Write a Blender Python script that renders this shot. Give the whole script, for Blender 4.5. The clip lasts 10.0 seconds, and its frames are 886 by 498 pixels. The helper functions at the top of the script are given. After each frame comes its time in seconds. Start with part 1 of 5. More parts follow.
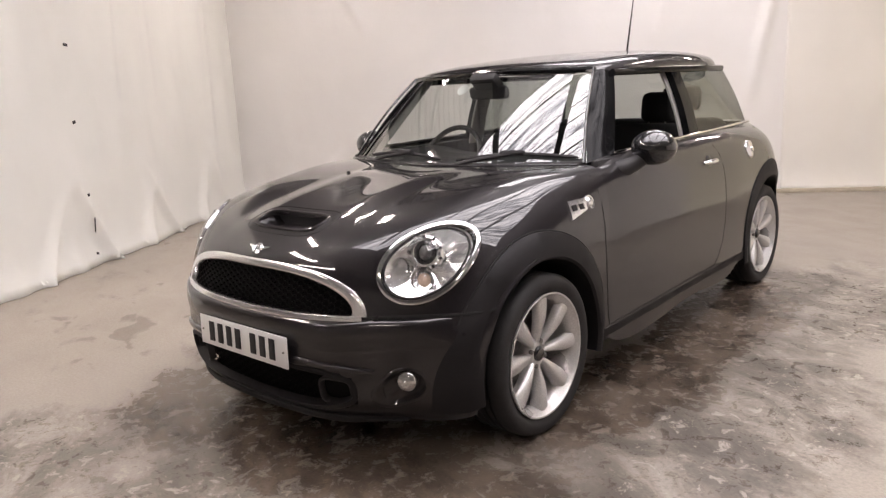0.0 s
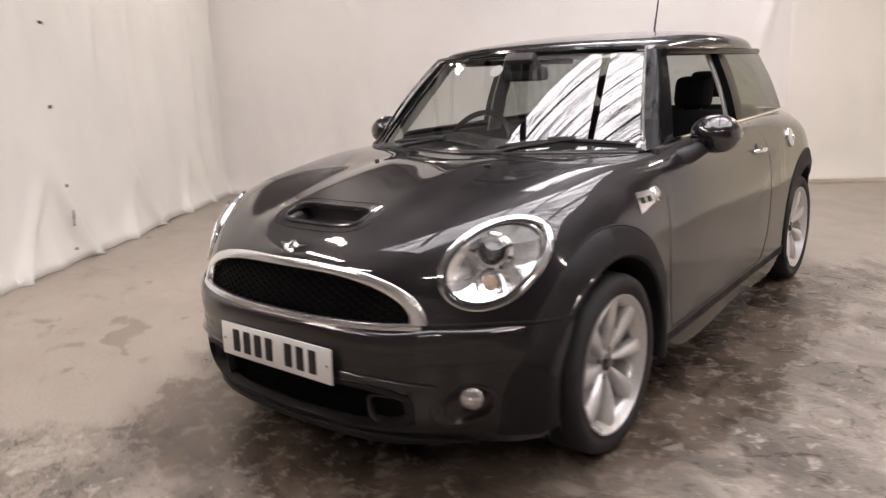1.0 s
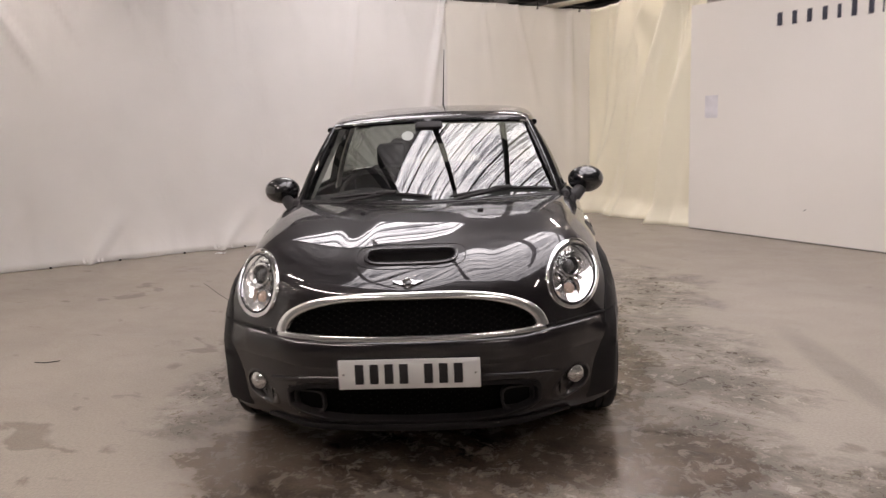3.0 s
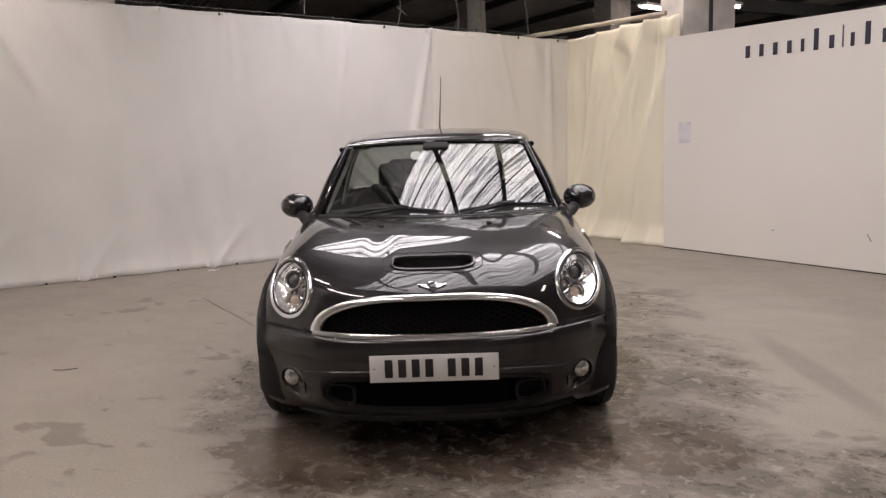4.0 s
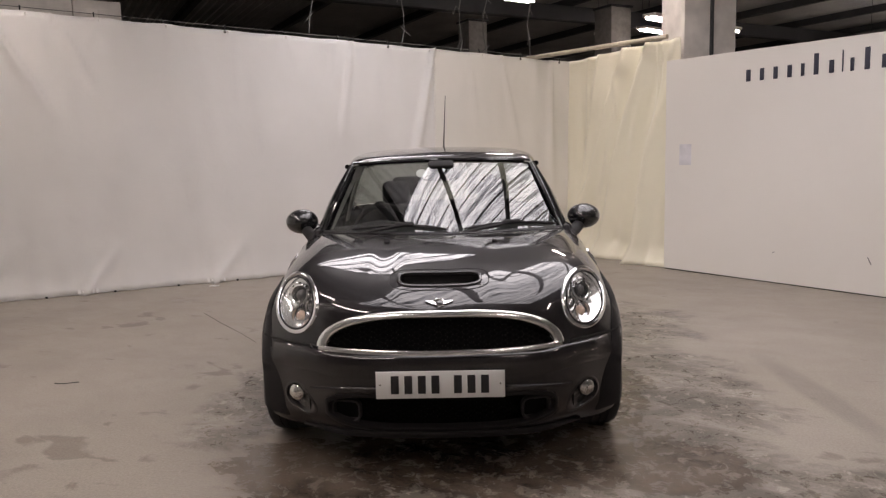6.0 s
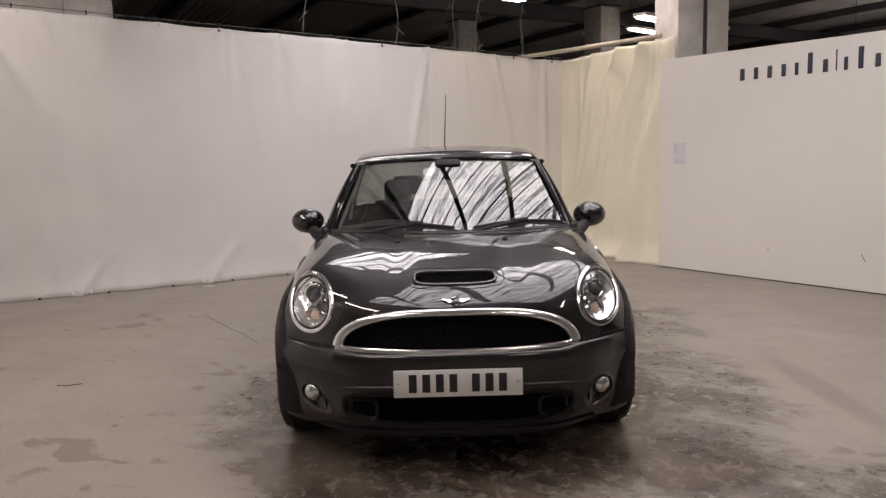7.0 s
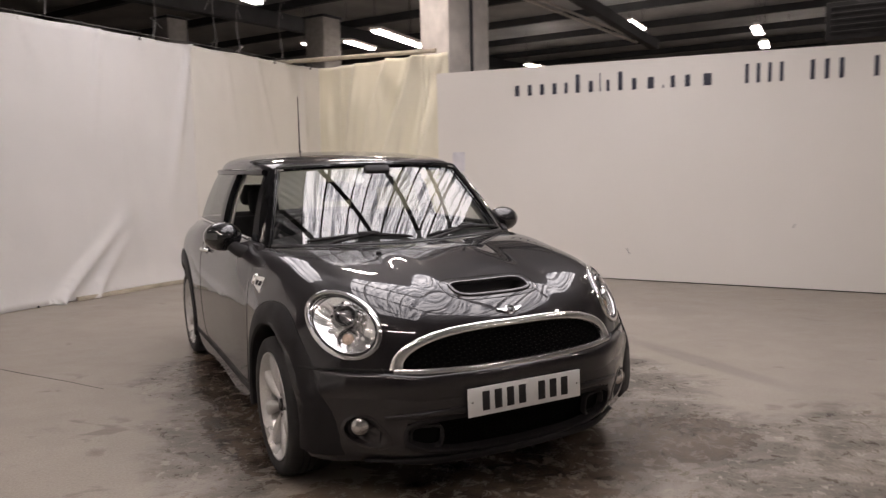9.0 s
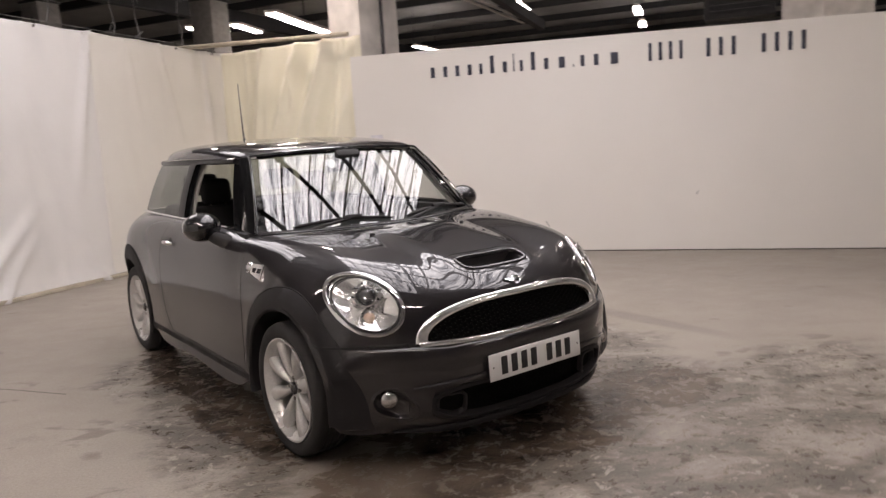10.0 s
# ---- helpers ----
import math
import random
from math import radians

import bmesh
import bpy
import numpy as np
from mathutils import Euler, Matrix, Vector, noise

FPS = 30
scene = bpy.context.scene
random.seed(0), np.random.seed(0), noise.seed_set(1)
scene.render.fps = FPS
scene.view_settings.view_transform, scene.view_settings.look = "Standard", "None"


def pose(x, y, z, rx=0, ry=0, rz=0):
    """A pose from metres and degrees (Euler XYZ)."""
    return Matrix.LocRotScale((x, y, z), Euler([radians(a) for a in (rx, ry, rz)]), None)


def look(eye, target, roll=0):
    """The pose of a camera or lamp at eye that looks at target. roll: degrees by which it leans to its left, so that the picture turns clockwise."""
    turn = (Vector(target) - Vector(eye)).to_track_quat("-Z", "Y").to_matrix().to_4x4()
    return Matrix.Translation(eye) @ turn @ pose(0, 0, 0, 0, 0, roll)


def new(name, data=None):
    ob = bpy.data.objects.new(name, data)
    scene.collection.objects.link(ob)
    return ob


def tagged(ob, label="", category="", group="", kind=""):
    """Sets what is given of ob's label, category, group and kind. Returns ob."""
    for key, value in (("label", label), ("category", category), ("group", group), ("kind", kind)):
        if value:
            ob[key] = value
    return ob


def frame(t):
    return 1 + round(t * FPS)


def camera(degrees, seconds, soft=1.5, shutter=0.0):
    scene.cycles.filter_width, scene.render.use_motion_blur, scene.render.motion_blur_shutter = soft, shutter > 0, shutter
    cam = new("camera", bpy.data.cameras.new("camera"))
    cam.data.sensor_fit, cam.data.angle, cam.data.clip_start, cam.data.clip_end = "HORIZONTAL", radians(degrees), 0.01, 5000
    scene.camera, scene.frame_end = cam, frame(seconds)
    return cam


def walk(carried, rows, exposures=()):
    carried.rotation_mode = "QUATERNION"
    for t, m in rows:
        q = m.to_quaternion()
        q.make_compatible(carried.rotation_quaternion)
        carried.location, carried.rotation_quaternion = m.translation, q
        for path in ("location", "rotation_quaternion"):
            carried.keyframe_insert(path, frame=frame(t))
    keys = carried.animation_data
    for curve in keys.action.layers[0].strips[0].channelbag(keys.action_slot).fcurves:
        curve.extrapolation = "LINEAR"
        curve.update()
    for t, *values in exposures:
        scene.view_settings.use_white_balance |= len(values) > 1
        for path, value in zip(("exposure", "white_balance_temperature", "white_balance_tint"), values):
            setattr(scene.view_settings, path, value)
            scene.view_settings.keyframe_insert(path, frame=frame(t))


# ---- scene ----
cam = camera(62.1, 10.0, soft=1.3, shutter=0.8)
PATH = [
    (0, (2.192, -2.105, 1.253), (0.907, -0.635, 0.824), -3),
    (0.2, (2.186, -2.098, 1.249), (0.9, -0.63, 0.82), -3),
    (0.5, (2.139, -2.044, 1.229), (0.856, -0.572, 0.797), -3.1),
    (0.7, (2.026, -2.045, 1.225), (0.762, -0.561, 0.78), -2.9),
    (1, (1.775, -2.066, 1.223), (0.561, -0.543, 0.766), -2.6),
    (1.2, (1.59, -2.165, 1.229), (0.479, -0.567, 0.765), -2.6),
    (1.5, (1.42, -2.352, 1.246), (0.493, -0.641, 0.783), -2.7),
    (1.7, (1.22, -2.498, 1.249), (0.43, -0.709, 0.796), -2.7),
    (2, (0.971, -2.679, 1.255), (0.393, -0.808, 0.848), -2.8),
    (2.2, (0.819, -2.819, 1.286), (0.375, -0.91, 0.891), -3.6),
    (3.3, (0.192, -3.365, 1.328), (0.121, -1.394, 0.994), -1.1),
    (3.5, (0.145, -3.432, 1.321), (0.093, -1.459, 1), -0.4),
    (3.8, (0.116, -3.528, 1.315), (0.078, -1.551, 1.013), -1.4),
    (4, (0.11, -3.566, 1.315), (0.07, -1.588, 1.024), -2),
    (4.2, (0.104, -3.579, 1.315), (0.058, -1.602, 1.02), -2.2),
    (4.5, (0.092, -3.583, 1.313), (0.039, -1.603, 1.036), -2.6),
    (5, (0.077, -3.586, 1.307), (0.026, -1.602, 1.06), -1.8),
    (5.5, (0.074, -3.583, 1.308), (0.037, -1.597, 1.069), -1.4),
    (7, (-0.064, -3.581, 1.307), (-0.053, -1.596, 1.065), -1.4),
    (7.2, (-0.165, -3.572, 1.306), (-0.112, -1.587, 1.063), -1.9),
    (7.5, (-0.402, -3.515, 1.301), (-0.255, -1.535, 1.065), -2.6),
    (7.7, (-0.55, -3.442, 1.295), (-0.289, -1.479, 1.017), -2.6),
    (8, (-0.753, -3.304, 1.29), (-0.35, -1.368, 0.99), -2.6),
    (8.2, (-0.896, -3.214, 1.295), (-0.408, -1.302, 0.973), -2.7),
    (8.5, (-1.133, -3.112, 1.309), (-0.483, -1.244, 1.009), -2.9),
    (8.7, (-1.305, -3.077, 1.314), (-0.53, -1.254, 1.037), -2.3),
    (9, (-1.548, -3.05, 1.316), (-0.644, -1.282, 1.081), -1.3),
    (9.2, (-1.676, -3.028, 1.317), (-0.71, -1.295, 1.062), -1.4),
    (9.5, (-1.832, -2.983, 1.32), (-0.801, -1.288, 1.06), -1.5),
    (9.7, (-1.928, -2.949, 1.324), (-0.832, -1.3, 1.046), -2.3),
    (10, (-2.071, -2.895, 1.332), (-0.896, -1.304, 1.037), -3.4),
]
walk(cam, [(t, look(eye, target, roll)) for t, eye, target, roll in PATH], [(0, 0.30, 6950, 22), (2, 0.09, 7000, 22), (3.5, -0.27, 7000, 22), (5.5, -0.46, 7000, 22), (7.7, -0.46, 7000, 22), (8.4, -0.33, 7000, 22), (9, -0.45, 7000, 22), (10, -0.25, 7000, 22)])

# ---- light ----
world = bpy.data.worlds.new("hall_dusk")
scene.world = world
world.use_nodes = True
world.node_tree.nodes["Background"].inputs[0].default_value = (0.75, 0.85, 1.0, 1)
world.node_tree.nodes["Background"].inputs[1].default_value = 0.03


# ---- materials ----
def principled(name, colour, rough=0.5, metal=0.0, coat=0.0, coat_rough=0.03, ior=1.45):
    m = bpy.data.materials.new(name)
    m.use_nodes = True
    b = m.node_tree.nodes["Principled BSDF"]
    b.inputs["Base Color"].default_value = (*colour, 1)
    b.inputs["Roughness"].default_value = rough
    b.inputs["Metallic"].default_value = metal
    b.inputs["Coat Weight"].default_value = coat
    b.inputs["Coat Roughness"].default_value = coat_rough
    b.inputs["IOR"].default_value = ior
    return m, m.node_tree.nodes, m.node_tree.links, b


def add(nodes, kind, **values):
    n = nodes.new(kind)
    for key, value in values.items():
        if key in n.inputs.keys():
            n.inputs[key].default_value = value
    return n


def coords(nodes, links, scale=(1, 1, 1), which="Object"):
    tc, mp = nodes.new("ShaderNodeTexCoord"), nodes.new("ShaderNodeMapping")
    mp.inputs["Scale"].default_value = scale
    links.new(tc.outputs[which], mp.inputs["Vector"])
    return mp.outputs["Vector"]


def ramp(nodes, links, source, stops):
    r = nodes.new("ShaderNodeValToRGB")
    while len(r.color_ramp.elements) < len(stops):
        r.color_ramp.elements.new(0.5)
    for e, (p, c) in zip(r.color_ramp.elements, stops):
        e.position, e.color = p, (*c, 1) if len(c) == 3 else c
    links.new(source, r.inputs[0])
    return r.outputs[0]


def mix(nodes, links, fac, a, b, mode="MIX"):
    n = nodes.new("ShaderNodeMix")
    n.data_type, n.blend_type = "RGBA", mode
    for socket, value in ((n.inputs[0], fac), (n.inputs[6], a), (n.inputs[7], b)):
        if hasattr(value, "is_linked"):
            links.new(value, socket)
        elif isinstance(value, (int, float)):
            socket.default_value = value
        else:
            socket.default_value = (*value, 1)
    return n.outputs[2]


def bump(nodes, links, b, height, strength=0.2, distance=0.01):
    n = nodes.new("ShaderNodeBump")
    n.inputs["Strength"].default_value, n.inputs["Distance"].default_value = strength, distance
    links.new(height, n.inputs["Height"])
    links.new(n.outputs[0], b.inputs["Normal"])


def varied(name, colour, rough=0.5, metal=0.0, spread=0.25, scale=8.0, grain=120.0, relief=0.15, coat=0.0, rough_spread=0.12):
    """A surface with blotches at one scale, grain at another, and a fine relief."""
    m, nodes, links, b = principled(name, colour, rough, metal, coat)
    v = coords(nodes, links)
    big = add(nodes, "ShaderNodeTexNoise", Scale=scale, Detail=5.0)
    fine = add(nodes, "ShaderNodeTexNoise", Scale=grain, Detail=3.0)
    links.new(v, big.inputs["Vector"]), links.new(v, fine.inputs["Vector"])
    lo, hi = tuple(c * (1 - spread) for c in colour), tuple(min(1, c * (1 + spread)) for c in colour)
    base = ramp(nodes, links, big.outputs[0], [(0.3, lo), (0.7, hi)])
    g = ramp(nodes, links, fine.outputs[0], [(0.3, (0.85,) * 3), (0.7, (1.1,) * 3)])
    links.new(mix(nodes, links, 1.0, base, g, "MULTIPLY"), b.inputs["Base Color"])
    r = ramp(nodes, links, big.outputs[0], [(0.3, (max(0.02, rough - rough_spread),) * 3), (0.7, (min(1, rough + rough_spread),) * 3)])
    links.new(r, b.inputs["Roughness"])
    if relief:
        bump(nodes, links, b, fine.outputs[0], relief, 0.002)
    return m


def make_paint():
    m, nodes, links, b = principled("metallic_grey_paint", (0.0125, 0.0111, 0.0111), 0.36, 0.08, 1.0, 0.012)
    b.inputs["Specular IOR Level"].default_value, b.inputs["Coat IOR"].default_value = 0.12, 1.54
    v = coords(nodes, links)
    flake = add(nodes, "ShaderNodeTexVoronoi", Scale=900.0)
    links.new(v, flake.inputs["Vector"])
    c = ramp(nodes, links, flake.outputs["Color"], [(0.0, (0.0074, 0.0062, 0.0071)), (1.0, (0.0175, 0.0148, 0.0168))])
    film = add(nodes, "ShaderNodeTexNoise", Scale=2.2, Detail=6.0)
    links.new(v, film.inputs["Vector"])
    links.new(c, b.inputs["Base Color"])
    links.new(ramp(nodes, links, film.outputs[0], [(0.35, (0.006,) * 3), (0.7, (0.028,) * 3)]), b.inputs["Coat Roughness"])
    return m


def make_glass(name, tint=(1, 1, 1), clear=1.0, facing=0.05):
    """Thin pane: what lies behind shows through its tint, and gloss grows towards grazing angles."""
    m = bpy.data.materials.new(name)
    m.use_nodes = True
    nodes, links = m.node_tree.nodes, m.node_tree.links
    nodes.clear()
    out, mx = nodes.new("ShaderNodeOutputMaterial"), nodes.new("ShaderNodeMixShader")
    tr, gl, lw = nodes.new("ShaderNodeBsdfTransparent"), nodes.new("ShaderNodeBsdfGlossy"), nodes.new("ShaderNodeLayerWeight")
    power, scale = nodes.new("ShaderNodeMath"), nodes.new("ShaderNodeMath")
    tr.inputs[0].default_value = (*[c * clear for c in tint], 1)
    gl.inputs["Roughness"].default_value = 0.008
    lw.inputs["Blend"].default_value = 0.5
    power.operation, scale.operation = "POWER", "MULTIPLY_ADD"
    power.inputs[1].default_value, scale.inputs[1].default_value, scale.inputs[2].default_value = 5.0, 1 - facing, facing
    links.new(lw.outputs["Facing"], power.inputs[0]), links.new(power.outputs[0], scale.inputs[0])
    links.new(scale.outputs[0], mx.inputs[0]), links.new(tr.outputs[0], mx.inputs[1]), links.new(gl.outputs[0], mx.inputs[2])
    links.new(mx.outputs[0], out.inputs[0])
    return m


def make_emit(name, colour, strength):
    m, nodes, links, b = principled(name, (0.8, 0.8, 0.8), 0.5)
    b.inputs["Emission Color"].default_value = (*colour, 1)
    b.inputs["Emission Strength"].default_value = strength
    return m


def make_floor():
    m, nodes, links, b = principled("stained_concrete", (0.3, 0.28, 0.25), 0.4)
    v = coords(nodes, links)

    def tex(scale, detail=6.0, rough=0.6, warp=0.0, source=None):
        n = add(nodes, "ShaderNodeTexNoise", Scale=scale, Detail=detail, Roughness=rough, Distortion=warp)
        links.new(source or v, n.inputs["Vector"])
        return n.outputs[0]

    def math_node(op, a, c):
        n = nodes.new("ShaderNodeMath")
        n.operation = op
        for socket, value in zip(n.inputs, (a, c)):
            if isinstance(value, (int, float)):
                socket.default_value = value
            else:
                links.new(value, socket)
        return n.outputs[0]

    def blot(x, y, rx, ry):
        """A round worn spot of the floor."""
        mp, gr = nodes.new("ShaderNodeMapping"), nodes.new("ShaderNodeTexGradient")
        tc = nodes.new("ShaderNodeTexCoord")
        mp.inputs["Location"].default_value, mp.inputs["Scale"].default_value = (-x / rx, -y / ry, 0), (1 / rx, 1 / ry, 0.0)
        gr.gradient_type = "SPHERICAL"
        links.new(tc.outputs["Object"], mp.inputs["Vector"]), links.new(mp.outputs[0], gr.inputs[0])
        return gr.outputs["Fac"]

    def mask(spots):
        out = blot(*spots[0])
        for spot in spots[1:]:
            out = math_node("MAXIMUM", out, blot(*spot))
        return out

    def shift(source, amount):
        """A noise brought round zero and scaled."""
        return math_node("MULTIPLY", math_node("SUBTRACT", source, 0.5), amount)

    def grey(source, lo, hi, a=0.0, c=1.0):
        return ramp(nodes, links, source, [(lo, (a,) * 3), (hi, (c,) * 3)])

    drag, spot_c = nodes.new("ShaderNodeMapping"), nodes.new("ShaderNodeTexCoord")
    drag.vector_type = "TEXTURE"
    drag.inputs["Rotation"].default_value, drag.inputs["Scale"].default_value = (0, 0, radians(-30)), (1.3, 0.8, 1.0)
    links.new(spot_c.outputs["Object"], drag.inputs["Vector"])
    along = drag.outputs[0]
    cloud, drift, patch_n = tex(0.45, 5), tex(1.2, 6, 0.6, 0.4), tex(1.5, 9, 0.66, 0.35, along)
    stain, blotch = tex(3.3, 9, 0.68, 0.5, along), tex(4.6, 3.5, 0.5, 0.35, along)
    chip, grit, fine = tex(13, 8, 0.75, 0.5), tex(34, 7, 0.75, 0.3), tex(85, 4)
    # trowelled concrete, faintly clouded, with a few splashes
    base = ramp(nodes, links, cloud, [(0.3, (0.295, 0.257, 0.216)), (0.7, (0.348, 0.308, 0.264))])
    base = mix(nodes, links, grey(drift, 0.48, 0.68, 0.0, 0.45), base, (0.27, 0.236, 0.202))
    base = mix(nodes, links, grey(stain, 0.60, 0.70, 0.0, 0.35), base, (0.21, 0.184, 0.157))
    splash = mask(((-1.85, -0.3, 0.75, 0.7), (-2.6, 2.6, 0.7, 0.6), (-1.5, 0.9, 0.5, 0.6), (1.7, -0.9, 0.9, 0.7), (1.5, 0.3, 0.5, 0.7)))
    splash = math_node("ADD", math_node("MULTIPLY", splash, 0.20), math_node("ADD", shift(stain, 0.25), blotch))
    base = mix(nodes, links, grey(splash, 0.68, 0.75, 0.0, 0.7), base, (0.155, 0.128, 0.104))
    track = math_node("ADD", blot(2.03, 0.35, 0.15, 1.15), shift(stain, 0.8))
    base = mix(nodes, links, grey(track, 0.25, 0.6, 0.0, 0.55), base, (0.19, 0.166, 0.14))
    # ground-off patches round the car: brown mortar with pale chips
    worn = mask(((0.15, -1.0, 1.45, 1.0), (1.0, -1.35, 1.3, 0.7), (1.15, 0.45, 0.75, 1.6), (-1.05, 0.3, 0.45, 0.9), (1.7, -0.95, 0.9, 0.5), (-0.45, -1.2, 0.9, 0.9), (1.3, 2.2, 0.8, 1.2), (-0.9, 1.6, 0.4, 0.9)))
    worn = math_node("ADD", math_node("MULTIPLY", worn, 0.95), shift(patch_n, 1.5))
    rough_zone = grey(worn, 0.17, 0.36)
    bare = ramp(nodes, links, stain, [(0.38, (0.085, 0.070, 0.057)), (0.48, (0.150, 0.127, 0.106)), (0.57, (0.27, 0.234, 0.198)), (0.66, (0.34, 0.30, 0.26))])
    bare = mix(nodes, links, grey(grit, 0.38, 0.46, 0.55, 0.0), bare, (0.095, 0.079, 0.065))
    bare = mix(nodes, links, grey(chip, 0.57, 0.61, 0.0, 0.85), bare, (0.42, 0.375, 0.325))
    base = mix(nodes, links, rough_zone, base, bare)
    # damp under the nose and sills, with the car's shade put into its colour
    wet_shade = mask(((0.15, -0.35, 1.05, 0.72), (-0.5, -0.55, 0.75, 0.5), (0.88, 0.6, 0.40, 0.9), (-0.80, 0.5, 0.30, 0.8), (0.95, -0.55, 0.45, 0.4), (0.85, 1.6, 0.42, 1.1), (-0.75, 1.6, 0.3, 1.0)))
    wet_shade = math_node("ADD", wet_shade, math_node("ADD", shift(stain, 0.9), shift(patch_n, 0.7)))
    wet_shade = grey(wet_shade, 0.16, 0.36)
    soaked_shade = mix(nodes, links, 1.0, base, (0.47, 0.42, 0.385), "MULTIPLY")
    base = mix(nodes, links, wet_shade, base, soaked_shade)
    speck = ramp(nodes, links, fine, [(0.3, (0.84,) * 3), (0.7, (1.12,) * 3)])
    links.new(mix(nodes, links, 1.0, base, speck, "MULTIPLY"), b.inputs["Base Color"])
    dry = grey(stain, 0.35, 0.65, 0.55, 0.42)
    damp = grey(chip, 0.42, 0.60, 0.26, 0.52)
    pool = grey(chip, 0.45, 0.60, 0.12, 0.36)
    links.new(mix(nodes, links, wet_shade, mix(nodes, links, rough_zone, dry, damp), pool), b.inputs["Roughness"])
    height = mix(nodes, links, rough_zone, fine, mix(nodes, links, 0.5, chip, grit))
    bump(nodes, links, b, height, 0.35, 0.004)
    return m


def make_sheet(name, colour, relief=0.3):
    """Coated fabric: soft creases, slight sheen."""
    m, nodes, links, b = principled(name, colour, 0.34)
    v = coords(nodes, links)
    big = add(nodes, "ShaderNodeTexNoise", Scale=1.1, Detail=5.0)
    crease = add(nodes, "ShaderNodeTexNoise", Scale=5.0, Detail=6.0, Distortion=1.0)
    for n in (big, crease):
        links.new(v, n.inputs["Vector"])
    links.new(ramp(nodes, links, big.outputs[0], [(0.3, tuple(c * 0.93 for c in colour)), (0.7, colour)]), b.inputs["Base Color"])
    bump(nodes, links, b, crease.outputs[0], relief, 0.012)
    return m


def make_board():
    m, nodes, links, b = principled("white_painted_board", (0.76, 0.725, 0.68), 0.5)
    v = coords(nodes, links)
    n = add(nodes, "ShaderNodeTexNoise", Scale=0.7, Detail=4.0)
    scuff = add(nodes, "ShaderNodeTexNoise", Scale=3.0, Detail=8.0, Roughness=0.8, Distortion=1.5)
    links.new(v, n.inputs["Vector"]), links.new(v, scuff.inputs["Vector"])
    base = ramp(nodes, links, n.outputs[0], [(0.3, (0.765, 0.73, 0.68)), (0.7, (0.805, 0.77, 0.72))])
    links.new(mix(nodes, links, ramp(nodes, links, scuff.outputs[0], [(0.68, (0, 0, 0)), (0.74, (0.25,) * 3)]), base, (0.55, 0.52, 0.5)), b.inputs["Base Color"])
    return m


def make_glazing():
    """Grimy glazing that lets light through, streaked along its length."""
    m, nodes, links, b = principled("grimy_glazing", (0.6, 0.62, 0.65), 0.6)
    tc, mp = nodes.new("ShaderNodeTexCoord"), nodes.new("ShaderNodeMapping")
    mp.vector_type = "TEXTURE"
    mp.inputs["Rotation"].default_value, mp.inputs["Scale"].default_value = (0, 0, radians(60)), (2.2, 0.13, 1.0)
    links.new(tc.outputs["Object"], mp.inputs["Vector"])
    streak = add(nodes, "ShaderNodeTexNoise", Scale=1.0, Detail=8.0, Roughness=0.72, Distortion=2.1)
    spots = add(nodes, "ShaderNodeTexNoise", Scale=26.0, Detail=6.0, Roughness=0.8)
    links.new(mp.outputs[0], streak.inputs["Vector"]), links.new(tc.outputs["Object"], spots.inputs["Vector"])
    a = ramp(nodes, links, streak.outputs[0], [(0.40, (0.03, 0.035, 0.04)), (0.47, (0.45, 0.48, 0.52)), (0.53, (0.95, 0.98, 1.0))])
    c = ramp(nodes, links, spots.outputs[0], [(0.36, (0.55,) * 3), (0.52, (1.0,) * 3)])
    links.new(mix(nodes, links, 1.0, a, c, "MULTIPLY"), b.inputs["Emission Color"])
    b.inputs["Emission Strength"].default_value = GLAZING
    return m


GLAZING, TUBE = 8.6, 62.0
PAINT = make_paint()
TRIM = varied("grained_dark_trim", (0.0155, 0.0142, 0.0152), 0.5, 0.0, 0.12, 5, 350, 0.08)
TRIM.node_tree.nodes["Principled BSDF"].inputs["Specular IOR Level"].default_value = 0.16
GLOSS_BLACK = principled("gloss_black", (0.008, 0.008, 0.009), 0.12, 0, 1.0)[0]
BLACK = varied("matt_black_plastic", (0.017, 0.0157, 0.0168), 0.6, 0, 0.2, 9, 200, 0.1)
RUBBER = varied("tyre_rubber", (0.016, 0.0150, 0.0158), 0.7, 0, 0.3, 9, 150, 0.2)
CHROME = principled("chrome", (0.84, 0.84, 0.845), 0.07, 1.0)[0]
REFLECTOR = principled("lamp_reflector", (0.92, 0.915, 0.91), 0.14, 0.84)[0]
ALLOY = varied("silver_alloy", (0.62, 0.61, 0.6), 0.34, 0.55, 0.06, 6, 200, 0.05, 0.4)
STEEL = varied("dull_brake_steel", (0.2, 0.19, 0.18), 0.45, 0.9, 0.3, 12, 160, 0.15)
PLATE = principled("white_plate", (0.78, 0.78, 0.77), 0.3, 0, 0.3)[0]
SEAM = principled("panel_gap", (0.004, 0.004, 0.004), 0.8)[0]
WINDSCREEN = make_glass("windscreen_glass", (0.78, 0.82, 0.79), 0.9, 0.16)
SIDE_GLASS = make_glass("side_glass", (0.52, 0.55, 0.52), 0.9, 0.08)
LENS = make_glass("lamp_lens", (0.97, 0.97, 0.97), 1.0, 0.05)
AMBER = principled("amber_bulb", (0.80, 0.60, 0.48), 0.2, 0.0, 0.8)[0]
SATIN = principled("satin_chrome", (0.88, 0.875, 0.87), 0.19, 0.92)[0]
PILLAR = varied("black_pillar", (0.007, 0.007, 0.0075), 0.12, 0, 0.15, 6, 200, 0.0, 0.0, 0.06)
PILLAR.node_tree.nodes["Principled BSDF"].inputs["Specular IOR Level"].default_value = 0.16
